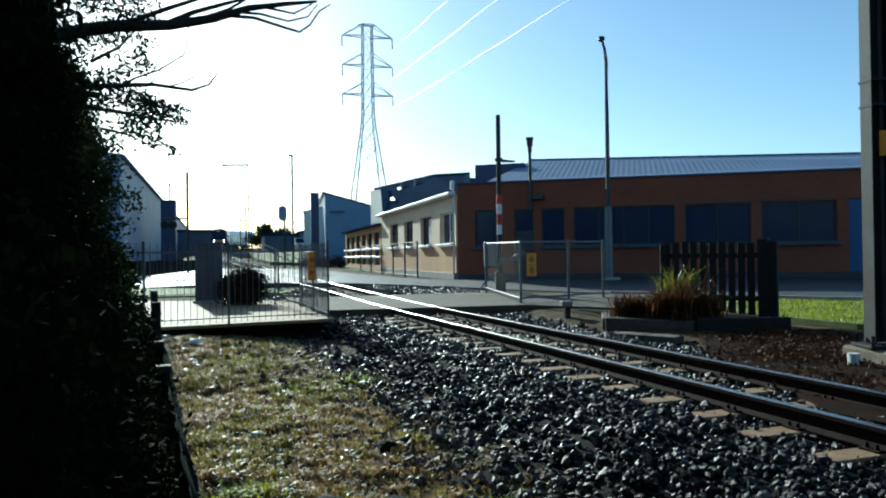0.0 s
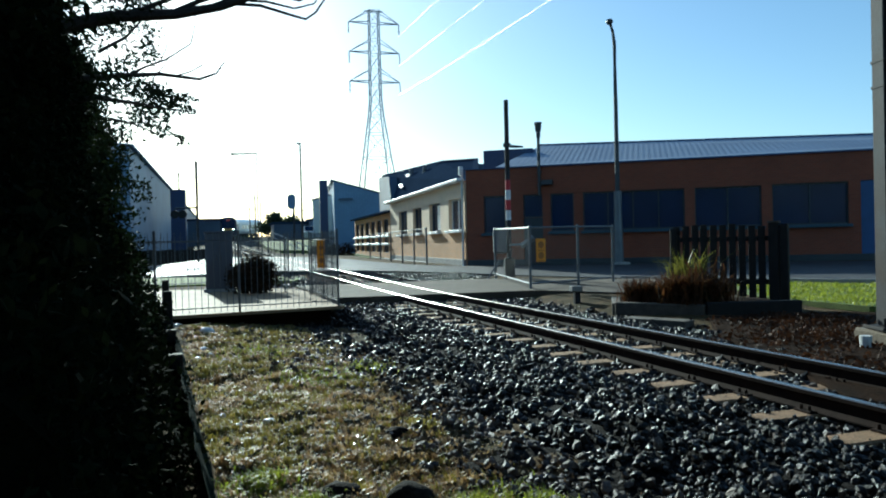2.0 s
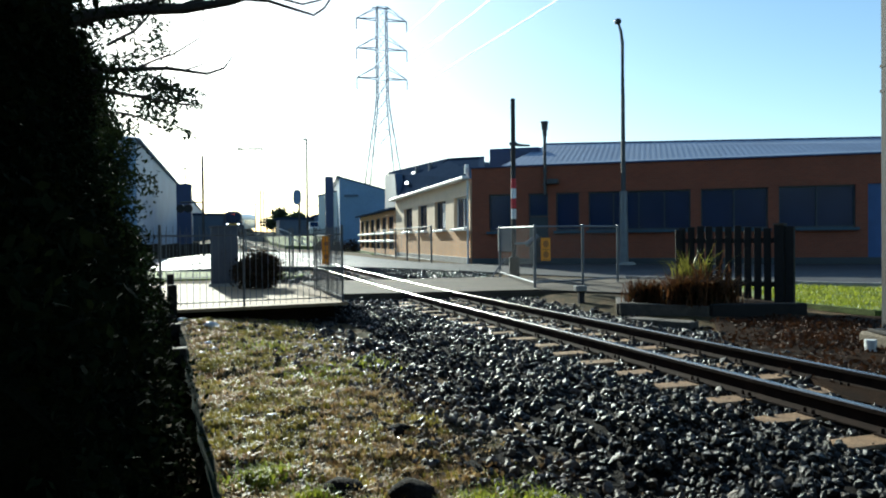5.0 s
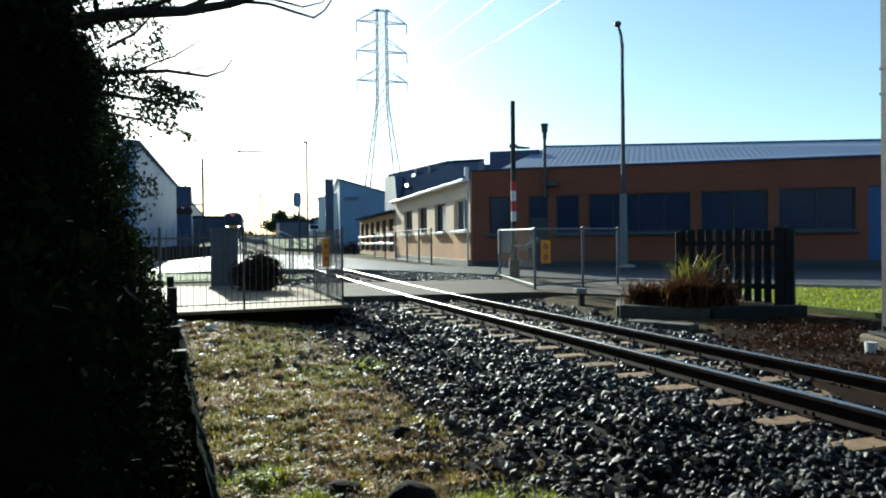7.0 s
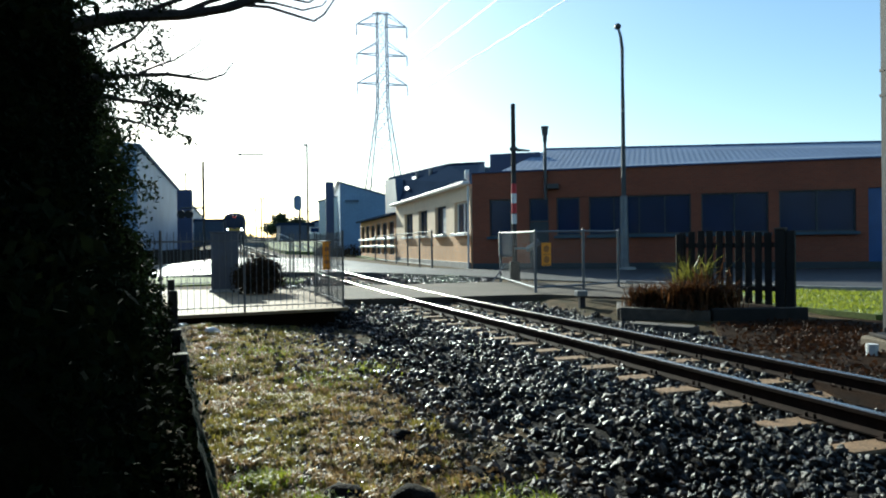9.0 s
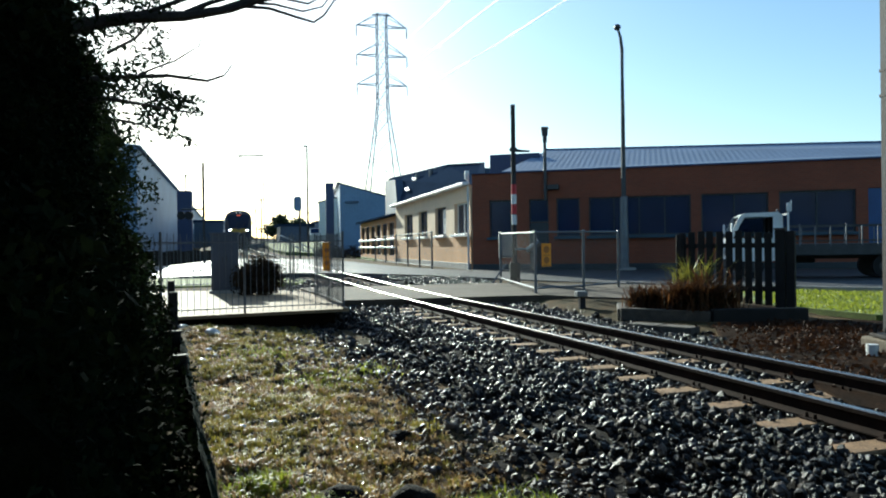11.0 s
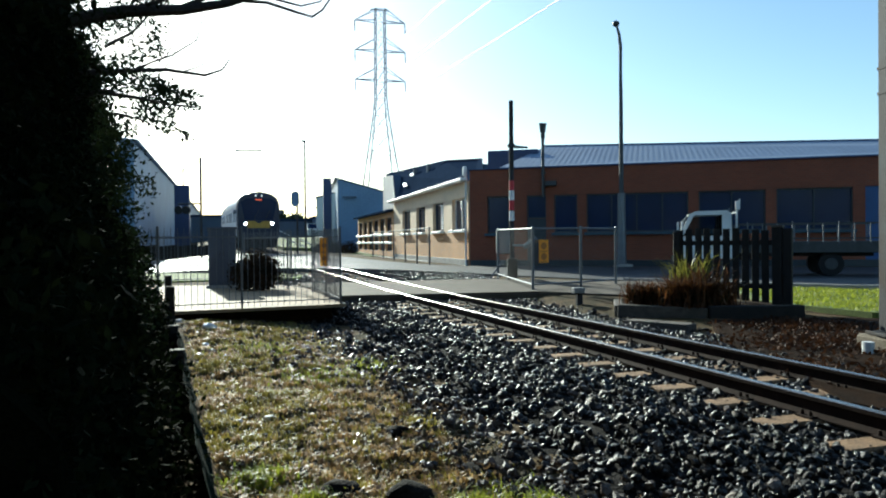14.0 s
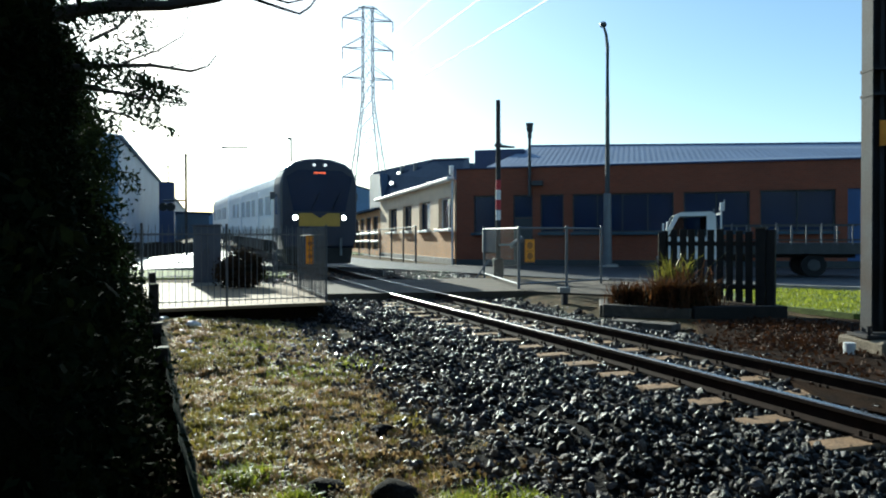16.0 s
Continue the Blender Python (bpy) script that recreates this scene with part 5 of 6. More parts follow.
def tuft_plant(name, x, y, z, n, h, spreadr, material, label, seed, core=None):
    t = thing(name, x, y, z, label, "plant")
    r = np.random.RandomState(seed)
    sp = [(r.normal() * spreadr * 0.45, r.normal() * spreadr * 0.45, 0.0, h * r.uniform(0.5, 1.1)) for _ in range(n)]
    blades("leaves", sp, material, "", "", seed, t, bend=0.62 if h < 0.8 else 0.4, width=0.013)
    if core:
        leaf_cloud("skirt", [(0, 0, h * 0.28, spreadr * 0.8, spreadr * 0.8, h * 0.32, n * 3)], 0.05, core, "", "", seed + 1, t, narrow=0.25)
    return t


tuft_plant("sedge_plant", 3.52, 13.85, 0.0, 520, 0.5, 0.3, M_RUST, "small round rusty brown sedge in the planting bed", 21, M_LEAF)
tuft_plant("sedge_plant", 3.98, 13.2, 0.0, 600, 0.62, 0.3, M_RUST, "rusty brown sedge with dry tips in the bed", 22, M_LEAF)
tuft_plant("flax_plant", 4.3, 13.72, 0.0, 190, 1.08, 0.32, M_FLAX, "upright green flax with spiky sunlit blades", 23)
tuft_plant("flax_plant", 4.5, 13.45, 0.0, 150, 0.86, 0.34, M_RUST, "bronze flax with spiky blades in the bed", 24)
tuft_plant("sedge_plant", 4.58, 13.2, 0.0, 520, 0.56, 0.36, M_RUST, "dark brown sedge against the fence", 25, M_LEAF)
tuft_plant("sedge_plant", 4.2, 12.98, 0.0, 520, 0.58, 0.32, M_RUST, "dark brown sedge at the bed's edge", 26, M_LEAF)

bush = thing("clipped_bush", -5.13, 18.9, 0.0, "dark rounded bush growing beside the cabinet", "bush")
leaf_cloud("foliage", [(0, 0, 0.42, 0.6, 0.55, 0.42, 4200), (0.1, 0, 0.66, 0.4, 0.4, 0.3, 1200), (0, 0, 0.32, 0.45, 0.45, 0.36, 2600), (-0.25, 0, 0.42, 0.35, 0.35, 0.34, 1400)], 0.045, M_BUSH, "", "", 31, bush)
bm = bmesh.new()
for i in range(9):
    a_ = i * 0.7
    rod(bm, (0, 0, 0), (0.3 * math.cos(a_), 0.3 * math.sin(a_), 0.5 + 0.05 * (i % 3)), 0.02, 0.008, 5)
part("stems", bm, M_BARK, bush)

# hedge and overhanging tree on the near side
hedge = thing("evergreen_hedge", -3.5, 7.5, -0.42, "dense dark evergreen hedge in deep shade", "hedge")
rh = np.random.RandomState(41)
hn = Vector((-hv.y, hv.x, 0)).normalized()


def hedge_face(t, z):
    """How far behind the low fence the hedge's near-black shade fill begins."""
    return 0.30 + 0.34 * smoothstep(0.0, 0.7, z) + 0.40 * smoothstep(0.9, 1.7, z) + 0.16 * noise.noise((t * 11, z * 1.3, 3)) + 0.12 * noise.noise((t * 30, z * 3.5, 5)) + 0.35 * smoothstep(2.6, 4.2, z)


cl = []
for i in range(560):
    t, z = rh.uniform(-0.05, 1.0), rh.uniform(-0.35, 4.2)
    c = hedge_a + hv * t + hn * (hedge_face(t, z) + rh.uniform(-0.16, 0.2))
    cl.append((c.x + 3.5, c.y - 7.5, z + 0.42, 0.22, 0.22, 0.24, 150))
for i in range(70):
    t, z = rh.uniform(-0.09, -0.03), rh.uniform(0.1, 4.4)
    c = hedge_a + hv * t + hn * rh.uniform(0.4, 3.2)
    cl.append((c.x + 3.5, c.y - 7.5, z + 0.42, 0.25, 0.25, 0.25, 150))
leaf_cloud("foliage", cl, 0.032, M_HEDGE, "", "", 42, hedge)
# solid near-black body put inside the leaves in place of shade
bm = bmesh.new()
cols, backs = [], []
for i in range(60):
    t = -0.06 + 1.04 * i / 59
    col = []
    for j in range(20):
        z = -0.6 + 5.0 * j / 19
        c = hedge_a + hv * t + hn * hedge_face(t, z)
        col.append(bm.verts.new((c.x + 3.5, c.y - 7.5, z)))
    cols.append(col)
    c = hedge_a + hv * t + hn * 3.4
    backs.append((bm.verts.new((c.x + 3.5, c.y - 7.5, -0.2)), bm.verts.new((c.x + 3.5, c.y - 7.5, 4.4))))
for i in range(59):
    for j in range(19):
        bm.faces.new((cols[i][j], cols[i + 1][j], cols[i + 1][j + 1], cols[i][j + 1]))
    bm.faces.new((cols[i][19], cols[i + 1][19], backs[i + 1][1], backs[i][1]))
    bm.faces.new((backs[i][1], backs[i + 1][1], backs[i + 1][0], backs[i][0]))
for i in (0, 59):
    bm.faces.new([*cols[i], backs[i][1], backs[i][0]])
part("inner_shade_fill", bm, M_INNER, hedge)

tree = thing("evergreen_tree", -4.6, 8.2, -0.4, "dark evergreen tree with sparse overhanging twigs", "tree")
base = Vector((-4.6, 8.2, -0.4))


def limb(points, r0, r1, name="limb"):
    bm = bmesh.new()
    tube(bm, [Vector(p) - base for p in points], r0, r1, 7)
    return part(name, bm, M_BARK, tree)


limb([base, base + Vector((0.1, 0, 1.5)), base + Vector((-0.1, 0.1, 3.2)), base + Vector((0.2, 0, 5.5)), base + Vector((0.1, 0.2, 7.5))], 0.2, 0.05, "trunk")
D = 7.3
bough = [(-28.87, 14.58), (-26.8, 15.37), (-23.93, 16.16), (-20.15, 16.6), (-16.98, 17.32), (-14.53, 18.18), (-12.02, 18.6), (-9.47, 18.91)]
limb([base + Vector((0, 0, 2.8))] + [at(a_, e_, D) for a_, e_ in bough], 0.085, 0.014)
for pts_, r0_, r1_ in (
        ([(-16.17, 17.57), (-14.12, 17.55), (-12.04, 17.03), (-10.78, 16.73), (-10.0, 17.24), (-9.26, 18.25), (-8.4, 18.75)], 0.018, 0.006),
        ([(-14.9, 17.85), (-13.7, 17.85), (-11.61, 17.45), (-10.13, 17.83), (-9.39, 18.72)], 0.015, 0.005),
        ([(-13.2, 18.3), (-11.2, 18.0), (-10.2, 18.5), (-9.0, 19.3)], 0.013, 0.005),
        ([(-20.5, 16.6), (-18.5, 17.6), (-15.5, 18.6), (-12.5, 19.6)], 0.03, 0.01),
        ([(-18.5, 17.0), (-16.0, 18.0), (-14.0, 19.2)], 0.02, 0.008),
        ([(-23.5, 16.2), (-21.0, 17.4), (-18.0, 18.6), (-16.0, 19.8)], 0.03, 0.01),
        ([(-19.0, 16.7), (-18.6, 16.3), (-18.9, 15.9), (-18.4, 15.85)], 0.006, 0.003),
        ([(-26.48, 11.86), (-23.96, 12.18), (-21.34, 12.45), (-18.63, 12.23), (-17.43, 12.69), (-16.82, 13.53)], 0.028, 0.005),
        ([(-20.2, 12.4), (-19.2, 12.75), (-18.22, 13.35)], 0.008, 0.004),
        ([(-23.6, 12.2), (-22.3, 12.9), (-20.95, 13.46), (-19.19, 14.64), (-18.83, 15.95)], 0.013, 0.004),
        ([(-21.6, 12.4), (-20.9, 13.2), (-20.7, 13.9)], 0.006, 0.003),
        ([(-21.3, 13.3), (-20.9, 14.2), (-20.7, 15.0)], 0.006, 0.003),
        ([(-25.79, 10.59), (-23.24, 10.37), (-20.99, 10.03), (-18.86, 9.9)], 0.024, 0.005),
        ([(-25.4, 13.66), (-23.56, 14.8), (-22.6, 15.9), (-22.2, 16.6)], 0.018, 0.006),
        ([(-24.8, 9.2), (-23.2, 8.9), (-21.76, 8.3)], 0.016, 0.005)):
    limb([at(a_, e_, D) for a_, e_ in pts_], r0_, r1_)
limb([base + Vector((0, 0, 2.2)), at(-30, 10.5, 7.8), at(-26.48, 11.86, D)], 0.05, 0.028)
limb([base + Vector((0, 0, 1.9)), at(-30, 9.2, 7.8), at(-25.79, 10.59, D)], 0.045, 0.024)
tc = []
rt = np.random.RandomState(52)


def clump(az, el, d, s, n, flat=0.7):
    q = at(az, el, d) - base
    tc.append((q.x, q.y, q.z, s, s, s * flat, n))


for i in range(120):
    a_, e_ = rt.uniform(-45, -26.2), rt.uniform(4, 24)
    if (a_ + 29.3) ** 2 + (e_ - 9.6) ** 2 < 1.1 and i % 3:
        continue
    clump(a_, e_, rt.uniform(6.4, 9.5), 0.42, 220)
for i in range(34):
    clump(rt.uniform(-26.6, -24.6), rt.choice([rt.uniform(2, 8), rt.uniform(10.5, 12.5), rt.uniform(14.0, 19)]), rt.uniform(6.8, 8.2), 0.24, 80)
for a_, e_, s_, n_ in ((-24.3, 15.6, 0.15, 45), (-23.4, 16.6, 0.17, 70), (-22.4, 16.9, 0.15, 55), (-21.4, 16.9, 0.13, 40), (-23.3, 18.3, 0.25, 90), (-21.8, 18.5, 0.2, 60), (-25.2, 17.8, 0.25, 90),
                       (-22.9, 15.7, 0.13, 34), (-22.0, 15.2, 0.11, 30), (-22.1, 14.3, 0.10, 30), (-21.9, 13.6, 0.09, 28), (-23.4, 14.2, 0.11, 26), (-24.0, 12.7, 0.15, 50), (-23.2, 13.2, 0.1, 22),
                       (-23.0, 11.6, 0.15, 60), (-22.3, 11.2, 0.17, 85), (-21.6, 11.0, 0.16, 80), (-20.9, 10.7, 0.14, 60), (-20.3, 10.3, 0.13, 50), (-19.9, 10.9, 0.06, 12), (-19.2, 10.8, 0.06, 11), (-19.3, 10.0, 0.06, 10),
                       (-22.5, 10.0, 0.15, 70), (-21.9, 8.9, 0.12, 45), (-21.2, 8.4, 0.1, 30), (-23.0, 9.3, 0.13, 45), (-20.1, 8.0, 0.05, 9), (-20.0, 7.6, 0.045, 8), (-21.2, 9.6, 0.08, 20),
                       (-24.6, 8.2, 0.2, 90), (-24.8, 6.4, 0.22, 110), (-24.5, 4.6, 0.22, 110), (-22.95, 4.5, 0.10, 26), (-22.6, 3.7, 0.08, 18), (-24.3, 2.5, 0.2, 100), (-24.1, 0.6, 0.17, 80), (-23.9, -1.2, 0.18, 90),
                       (-23.4, -2.6, 0.15, 60), (-23.4, -4.2, 0.16, 70), (-23.2, -5.6, 0.14, 60)):
    clump(a_, e_, 7.35, s_ * 1.08, int(n_ * 2.6))
leaf_cloud("crown", tc, 0.024, M_LEAF, "", "", 53, tree, narrow=0.45)

# unseen row of dark trees, added to cut sky light from behind
sky_screen = thing("unseen_sky_screen", 0, -4.2, -0.42, "unseen row of dark trees added to block sky light", "hedge")
cb = [(-12 + 1.3 * i + rh.uniform(-0.4, 0.4), rh.uniform(-0.8, 0.8) - 0.05 * i, rh.uniform(0.5, 11.0), 1.1, 0.9, 1.0, 170) for i in range(28) for _ in range(9)]
leaf_cloud("foliage", cb, 0.16, M_LEAF, "", "", 44, sky_screen)

low_hedge = thing("low_hedge", -9.8, 60.5, 0.0, "low dark clipped hedge beside the annex yard", "hedge")
leaf_cloud("foliage", [(k * 0.42 - 1.5, 0.12 * k, 0.62 + 0.12 * math.sin(k * 2.3), 0.45, 0.5, 0.62, 420) for k in range(8)], 0.07, M_BUSH, "", "", 33, low_hedge)

# far trees and the skyline
def far_tree(x, y, z, h, wdt, seed):
    t = thing("far_tree", x, y, z, "dark far tree beside the railway line", "tree", "far trees")
    r = np.random.RandomState(seed)
    bm = bmesh.new()
    tube(bm, [(0, 0, -0.3), (0.1, 0, h * 0.3), (0, 0.1, h * 0.65)], 0.25, 0.08, 6)
    for i in range(4):
        a_ = i * 1.6
        rod(bm, (0, 0, h * 0.35), (wdt * 0.5 * math.cos(a_), wdt * 0.5 * math.sin(a_), h * 0.6), 0.1, 0.03, 5)
    part("trunk", bm, M_BARK, t)
    c = [(r.normal() * wdt * 0.3, r.normal() * wdt * 0.3, h * r.uniform(0.35, 0.85), wdt * 0.28, wdt * 0.28, h * 0.16, 260) for _ in range(12)]
    leaf_cloud("crown", c, 0.28, M_FARTREE, "", "", seed, t)


for i, (az_, d, h, w_) in enumerate(((-13.4, 150, 7.4, 4), (-12.9, 155, 6.5, 6), (-12.0, 160, 6.0, 8), (-11.2, 165, 6.0, 8), (-10.4, 160, 6.2, 7), (-8.0, 170, 7, 9), (-18.2, 190, 5, 6), (-16.0, 230, 5.2, 8))):
    q = at(az_, 0, d)
    far_tree(q.x, q.y, max(land_z(q.x, q.y), 0.0), h, w_, 60 + i)
c = []
rr = np.random.RandomState(77)
for i in range(150):
    a_ = rr.uniform(-1.5, 1.5)
    d = rr.uniform(420, 520)
    c.append((d * math.sin(a_), d * math.cos(a_), rr.uniform(1, 7), 14, 14, 5, 160))
leaf_cloud("far_woods", c, 1.6, M_FARTREE, "far dark line of trees on the skyline", "woods", 78, kind="stuff")

# the nearest ballast stones, each a piece of its own
rp = np.random.RandomState(91)
kinds = []
for k in range(6):
    bm = bmesh.new()
    bmesh.ops.create_icosphere(bm, subdivisions=1, radius=1.0)
    for v in bm.verts:
        v.co *= rp.uniform(0.65, 1.2)
    me = bpy.data.meshes.new("stone")
    bm.to_mesh(me)
    bm.free()
    me.materials.append(M_STONE)
    kinds.append(me)
for i in range(300):
    y, p = rp.uniform(3.4, 5.6), rp.uniform(-2.3, -1.1)
    w = track_way(y)
    r_ = rp.uniform(0.022, 0.042)
    ob = share("stone", kinds[i % 6], ballast, pose(track_x(y) + p * w.y, y - p * w.x, bed_z(p, y) + 0.02 + r_ * 0.4, *rp.uniform(0, 360, 3)))
    ob.scale = (r_ * rp.uniform(0.8, 1.2), r_ * rp.uniform(0.7, 1.1), r_ * rp.uniform(0.6, 1.0))


# ---- the train ----
M_SILVER = mat("stainless_body_side", (0.68, 0.76, 0.86), 0.4, 0.35, vary=0.1, scale=0.8, fine=12, bump=0.03)
M_NAVY = mat("dark_blue_train_paint", (0.012, 0.02, 0.05), 0.35, vary=0.2, scale=1.5, bump=0)
M_TRAINY = mat("yellow_train_paint", (0.48, 0.29, 0.04), 0.45, vary=0.15, scale=2)
M_UNDER = mat("grimy_underframe", (0.025, 0.023, 0.02), 0.85, vary=0.3, scale=3)
M_LIGHT = plain_glow("headlight_glow", (1.0, 0.97, 0.9), 30)
M_MARKER = plain_glow("marker_glow", (1.0, 0.95, 0.9), 0.5)
M_DISPLAY = plain_glow("destination_glow", (1.0, 0.14, 0.05), 0.5)
# pale side-window colour stands for bright horizon reflected in the glass
M_PANEGLARE = mat("painted_glare_window", (0.63, 0.70, 0.79), 0.25, 0.4, vary=0.15, scale=1, bump=0)
CAR = 20.0


def car_ring(bm, x, hw, top, floor):
    """One cross-section of the body: flat sides, tucked-in foot, arched roof."""
    pts = [(-hw * 0.93, floor), (-hw, floor + 0.5), (-hw, 3.05), (-hw * 0.97, 3.3)]
    for k in range(1, 8):
        a_ = math.pi * (1 - k / 8)
        pts.append((hw * 0.97 * math.cos(a_) * (1.0 if k in (0, 8) else 0.985), 3.3 + (top - 3.3) * math.sin(a_) ** 0.85))
    pts += [(hw * 0.97, 3.3), (hw, 3.05), (hw, floor + 0.5), (hw * 0.93, floor)]
    return [bm.verts.new((x, y, z)) for y, z in pts]


def loft(bm, rings, caps=True):
    for a_, b_ in zip(rings, rings[1:]):
        n_ = len(a_)
        for i in range(n_):
            bm.faces.new((a_[i], a_[(i + 1) % n_], b_[(i + 1) % n_], b_[i]))
    if caps:
        bm.faces.new(rings[0])
        bm.faces.new(rings[-1][::-1])


def railcar(label, cab_end):
    c = thing("railcar", 0, 0, 0, label, "train", "cars of the train")
    x1 = -1.5 if cab_end else -0.3
    bm = bmesh.new()
    loft(bm, [car_ring(bm, x1, 1.4, 3.98, 0.95), car_ring(bm, -CAR + 0.3, 1.4, 3.98, 0.95)])
    part("body", bm, M_SILVER, c, "stainless steel body side")
    if cab_end:
        bm = bmesh.new()
        loft(bm, [car_ring(bm, 0.0, 1.34, 3.92, 0.8), car_ring(bm, -0.1, 1.4, 3.99, 0.7), car_ring(bm, -0.5, 1.415, 4.02, 0.68), car_ring(bm, -1.52, 1.415, 4.02, 0.68)])
        part("cab", bm, M_NAVY, c, "dark blue driving cab")
        bm = bmesh.new()
        prism(bm, [(0.008, -0.95, 2.06), (0.008, 0.95, 2.06), (0.008, 1.2, 3.3), (0.008, 0.8, 3.55), (0.008, -0.8, 3.55), (0.008, -1.2, 3.3)], (0.02, 0, 0))
        part("windscreen", bm, M_GLASS, c, "wide dark windscreen")
        for s in (-0.3, 0.45):
            bm = bmesh.new()
            rod(bm, (0.05, s, 2.15), (0.05, s + 0.3, 2.75), 0.012, n=5)
            part("wiper", bm, M_BLACK, c)
        bm = bmesh.new()
        box(bm, 0.012, 0, 1.52, 0.035, 1.5, 0.48, bevel=0.01)
        part("yellow_panel", bm, M_TRAINY, c, "yellow front panel")
        bm = bmesh.new()
        prism(bm, [(0.035, -0.3, 2.01), (0.035, 0.3, 2.01), (0.035, 0.0, 1.82)], (0.005, 0, 0))
        part("chevron", bm, M_NAVY, c)
        for s in (-1, 1):
            bm = bmesh.new()
            rod(bm, (-0.05, s * 0.89, 1.83), (0.04, s * 0.89, 1.83), 0.15, n=16)
            h = part("lamp_housing", bm, M_BLACK, c)
            bm = bmesh.new()
            rod(bm, (0.03, s * 0.89, 1.83), (0.055, s * 0.89, 1.83), 0.085, n=16)
            part("headlight", bm, M_LIGHT, h, "bright white headlight")
            bm = bmesh.new()
            rod(bm, (0.0, s * 0.2, 3.74), (0.05, s * 0.2, 3.74), 0.055, n=12)
            part("marker_light", bm, M_MARKER, c, "small white marker light")
            bm = bmesh.new()
            box(bm, -0.9, s * 1.56, 2.5, 0.08, 0.18, 0.28, bevel=0.02)
            box(bm, -0.9, s * 1.45, 2.6, 0.04, 0.14, 0.04)
            part("mirror", bm, M_STEEL, c)
            bm = bmesh.new()
            box(bm, -0.95, s * 1.41, 1.95, 0.6, 0.012, 0.75, bevel=0.004)
            part("cab_window", bm, M_GLASS, c)
        bm = bmesh.new()
        box(bm, 0.03, 0, 3.43, 0.03, 0.44, 0.055)
        part("destination_display", bm, M_DISPLAY, c, "red glowing destination display")
        bm = bmesh.new()
        prism(bm, [(0.0, -1.15, 0.16), (0.0, 1.15, 0.16), (-0.1, 1.3, 1.0), (-0.1, -1.3, 1.0)], (-0.7, 0, 0))
        part("obstacle_deflector", bm, M_UNDER, c, "black obstacle deflector")
        bm = bmesh.new()
        box(bm, 0.12, 0, 0.75, 0.3, 0.26, 0.26, bevel=0.03)
        part("coupler", bm, M_UNDER, c)
        bm = bmesh.new()
        rod(bm, (0.06, 0.78, 0.45), (0.06, 0.78, 1.1), 0.05)
        part("hose", bm, M_STEEL, c, "pale jumper hose")
    bm = bmesh.new()
    box(bm, -CAR / 2, 0, 0.45, 7.5, 2.3, 0.52, bevel=0.04)
    part("equipment_box", bm, M_UNDER, c)
    for k, xw in enumerate((-2.9, -CAR + 2.9)):
        bm = bmesh.new()
        for s in (-1, 1):
            box(bm, xw, s * 0.82, 0.42, 2.7, 0.12, 0.3, bevel=0.02)
        box(bm, xw, 0, 0.5, 0.5, 1.7, 0.4)
        bogie = part("bogie", bm, M_UNDER, c)
        for dx in (-0.95, 0.95):
            bm = bmesh.new()
            for s in (-1, 1):
                rod(bm, (xw + dx, s * 0.47, 0.4), (xw + dx, s * 0.6, 0.4), 0.4, n=20)
            rod(bm, (xw + dx, -0.5, 0.4), (xw + dx, 0.5, 0.4), 0.07)
            part("wheelset", bm, M_RAILSIDE, bogie)
    for s in (-1, 1):
        for k in range(7):
            bm = bmesh.new()
            box(bm, -3.2 - k * 2.25, s * 1.403, 1.95, 1.55, 0.014, 0.75, bevel=0.004)
            part("window", bm, M_PANEGLARE, c)
        for xd in (-6.6, -13.4):
            bm = bmesh.new()
            box(bm, xd, s * 1.408, 1.02, 1.1, 0.02, 1.95, bevel=0.005)
            part("door", bm, M_SILVER, c)
    bm = bmesh.new()
    for xv in (-5, -10, -15):
        box(bm, xv, 0, 3.8, 2.2, 1.2, 0.16, bevel=0.03)
    part("roof_unit", bm, M_SILVER, c)
    bm = bmesh.new()
    box(bm, -CAR + 0.12, 0, 0.95, 0.42, 1.1, 2.3, bevel=0.03)
    part("gangway", bm, M_UNDER, c)
    return c


lead_car = railcar("front railcar with dark blue cab, yellow panel and lit headlights", True)
rear_car = railcar("trailing stainless railcar coupled behind the cab car", False)


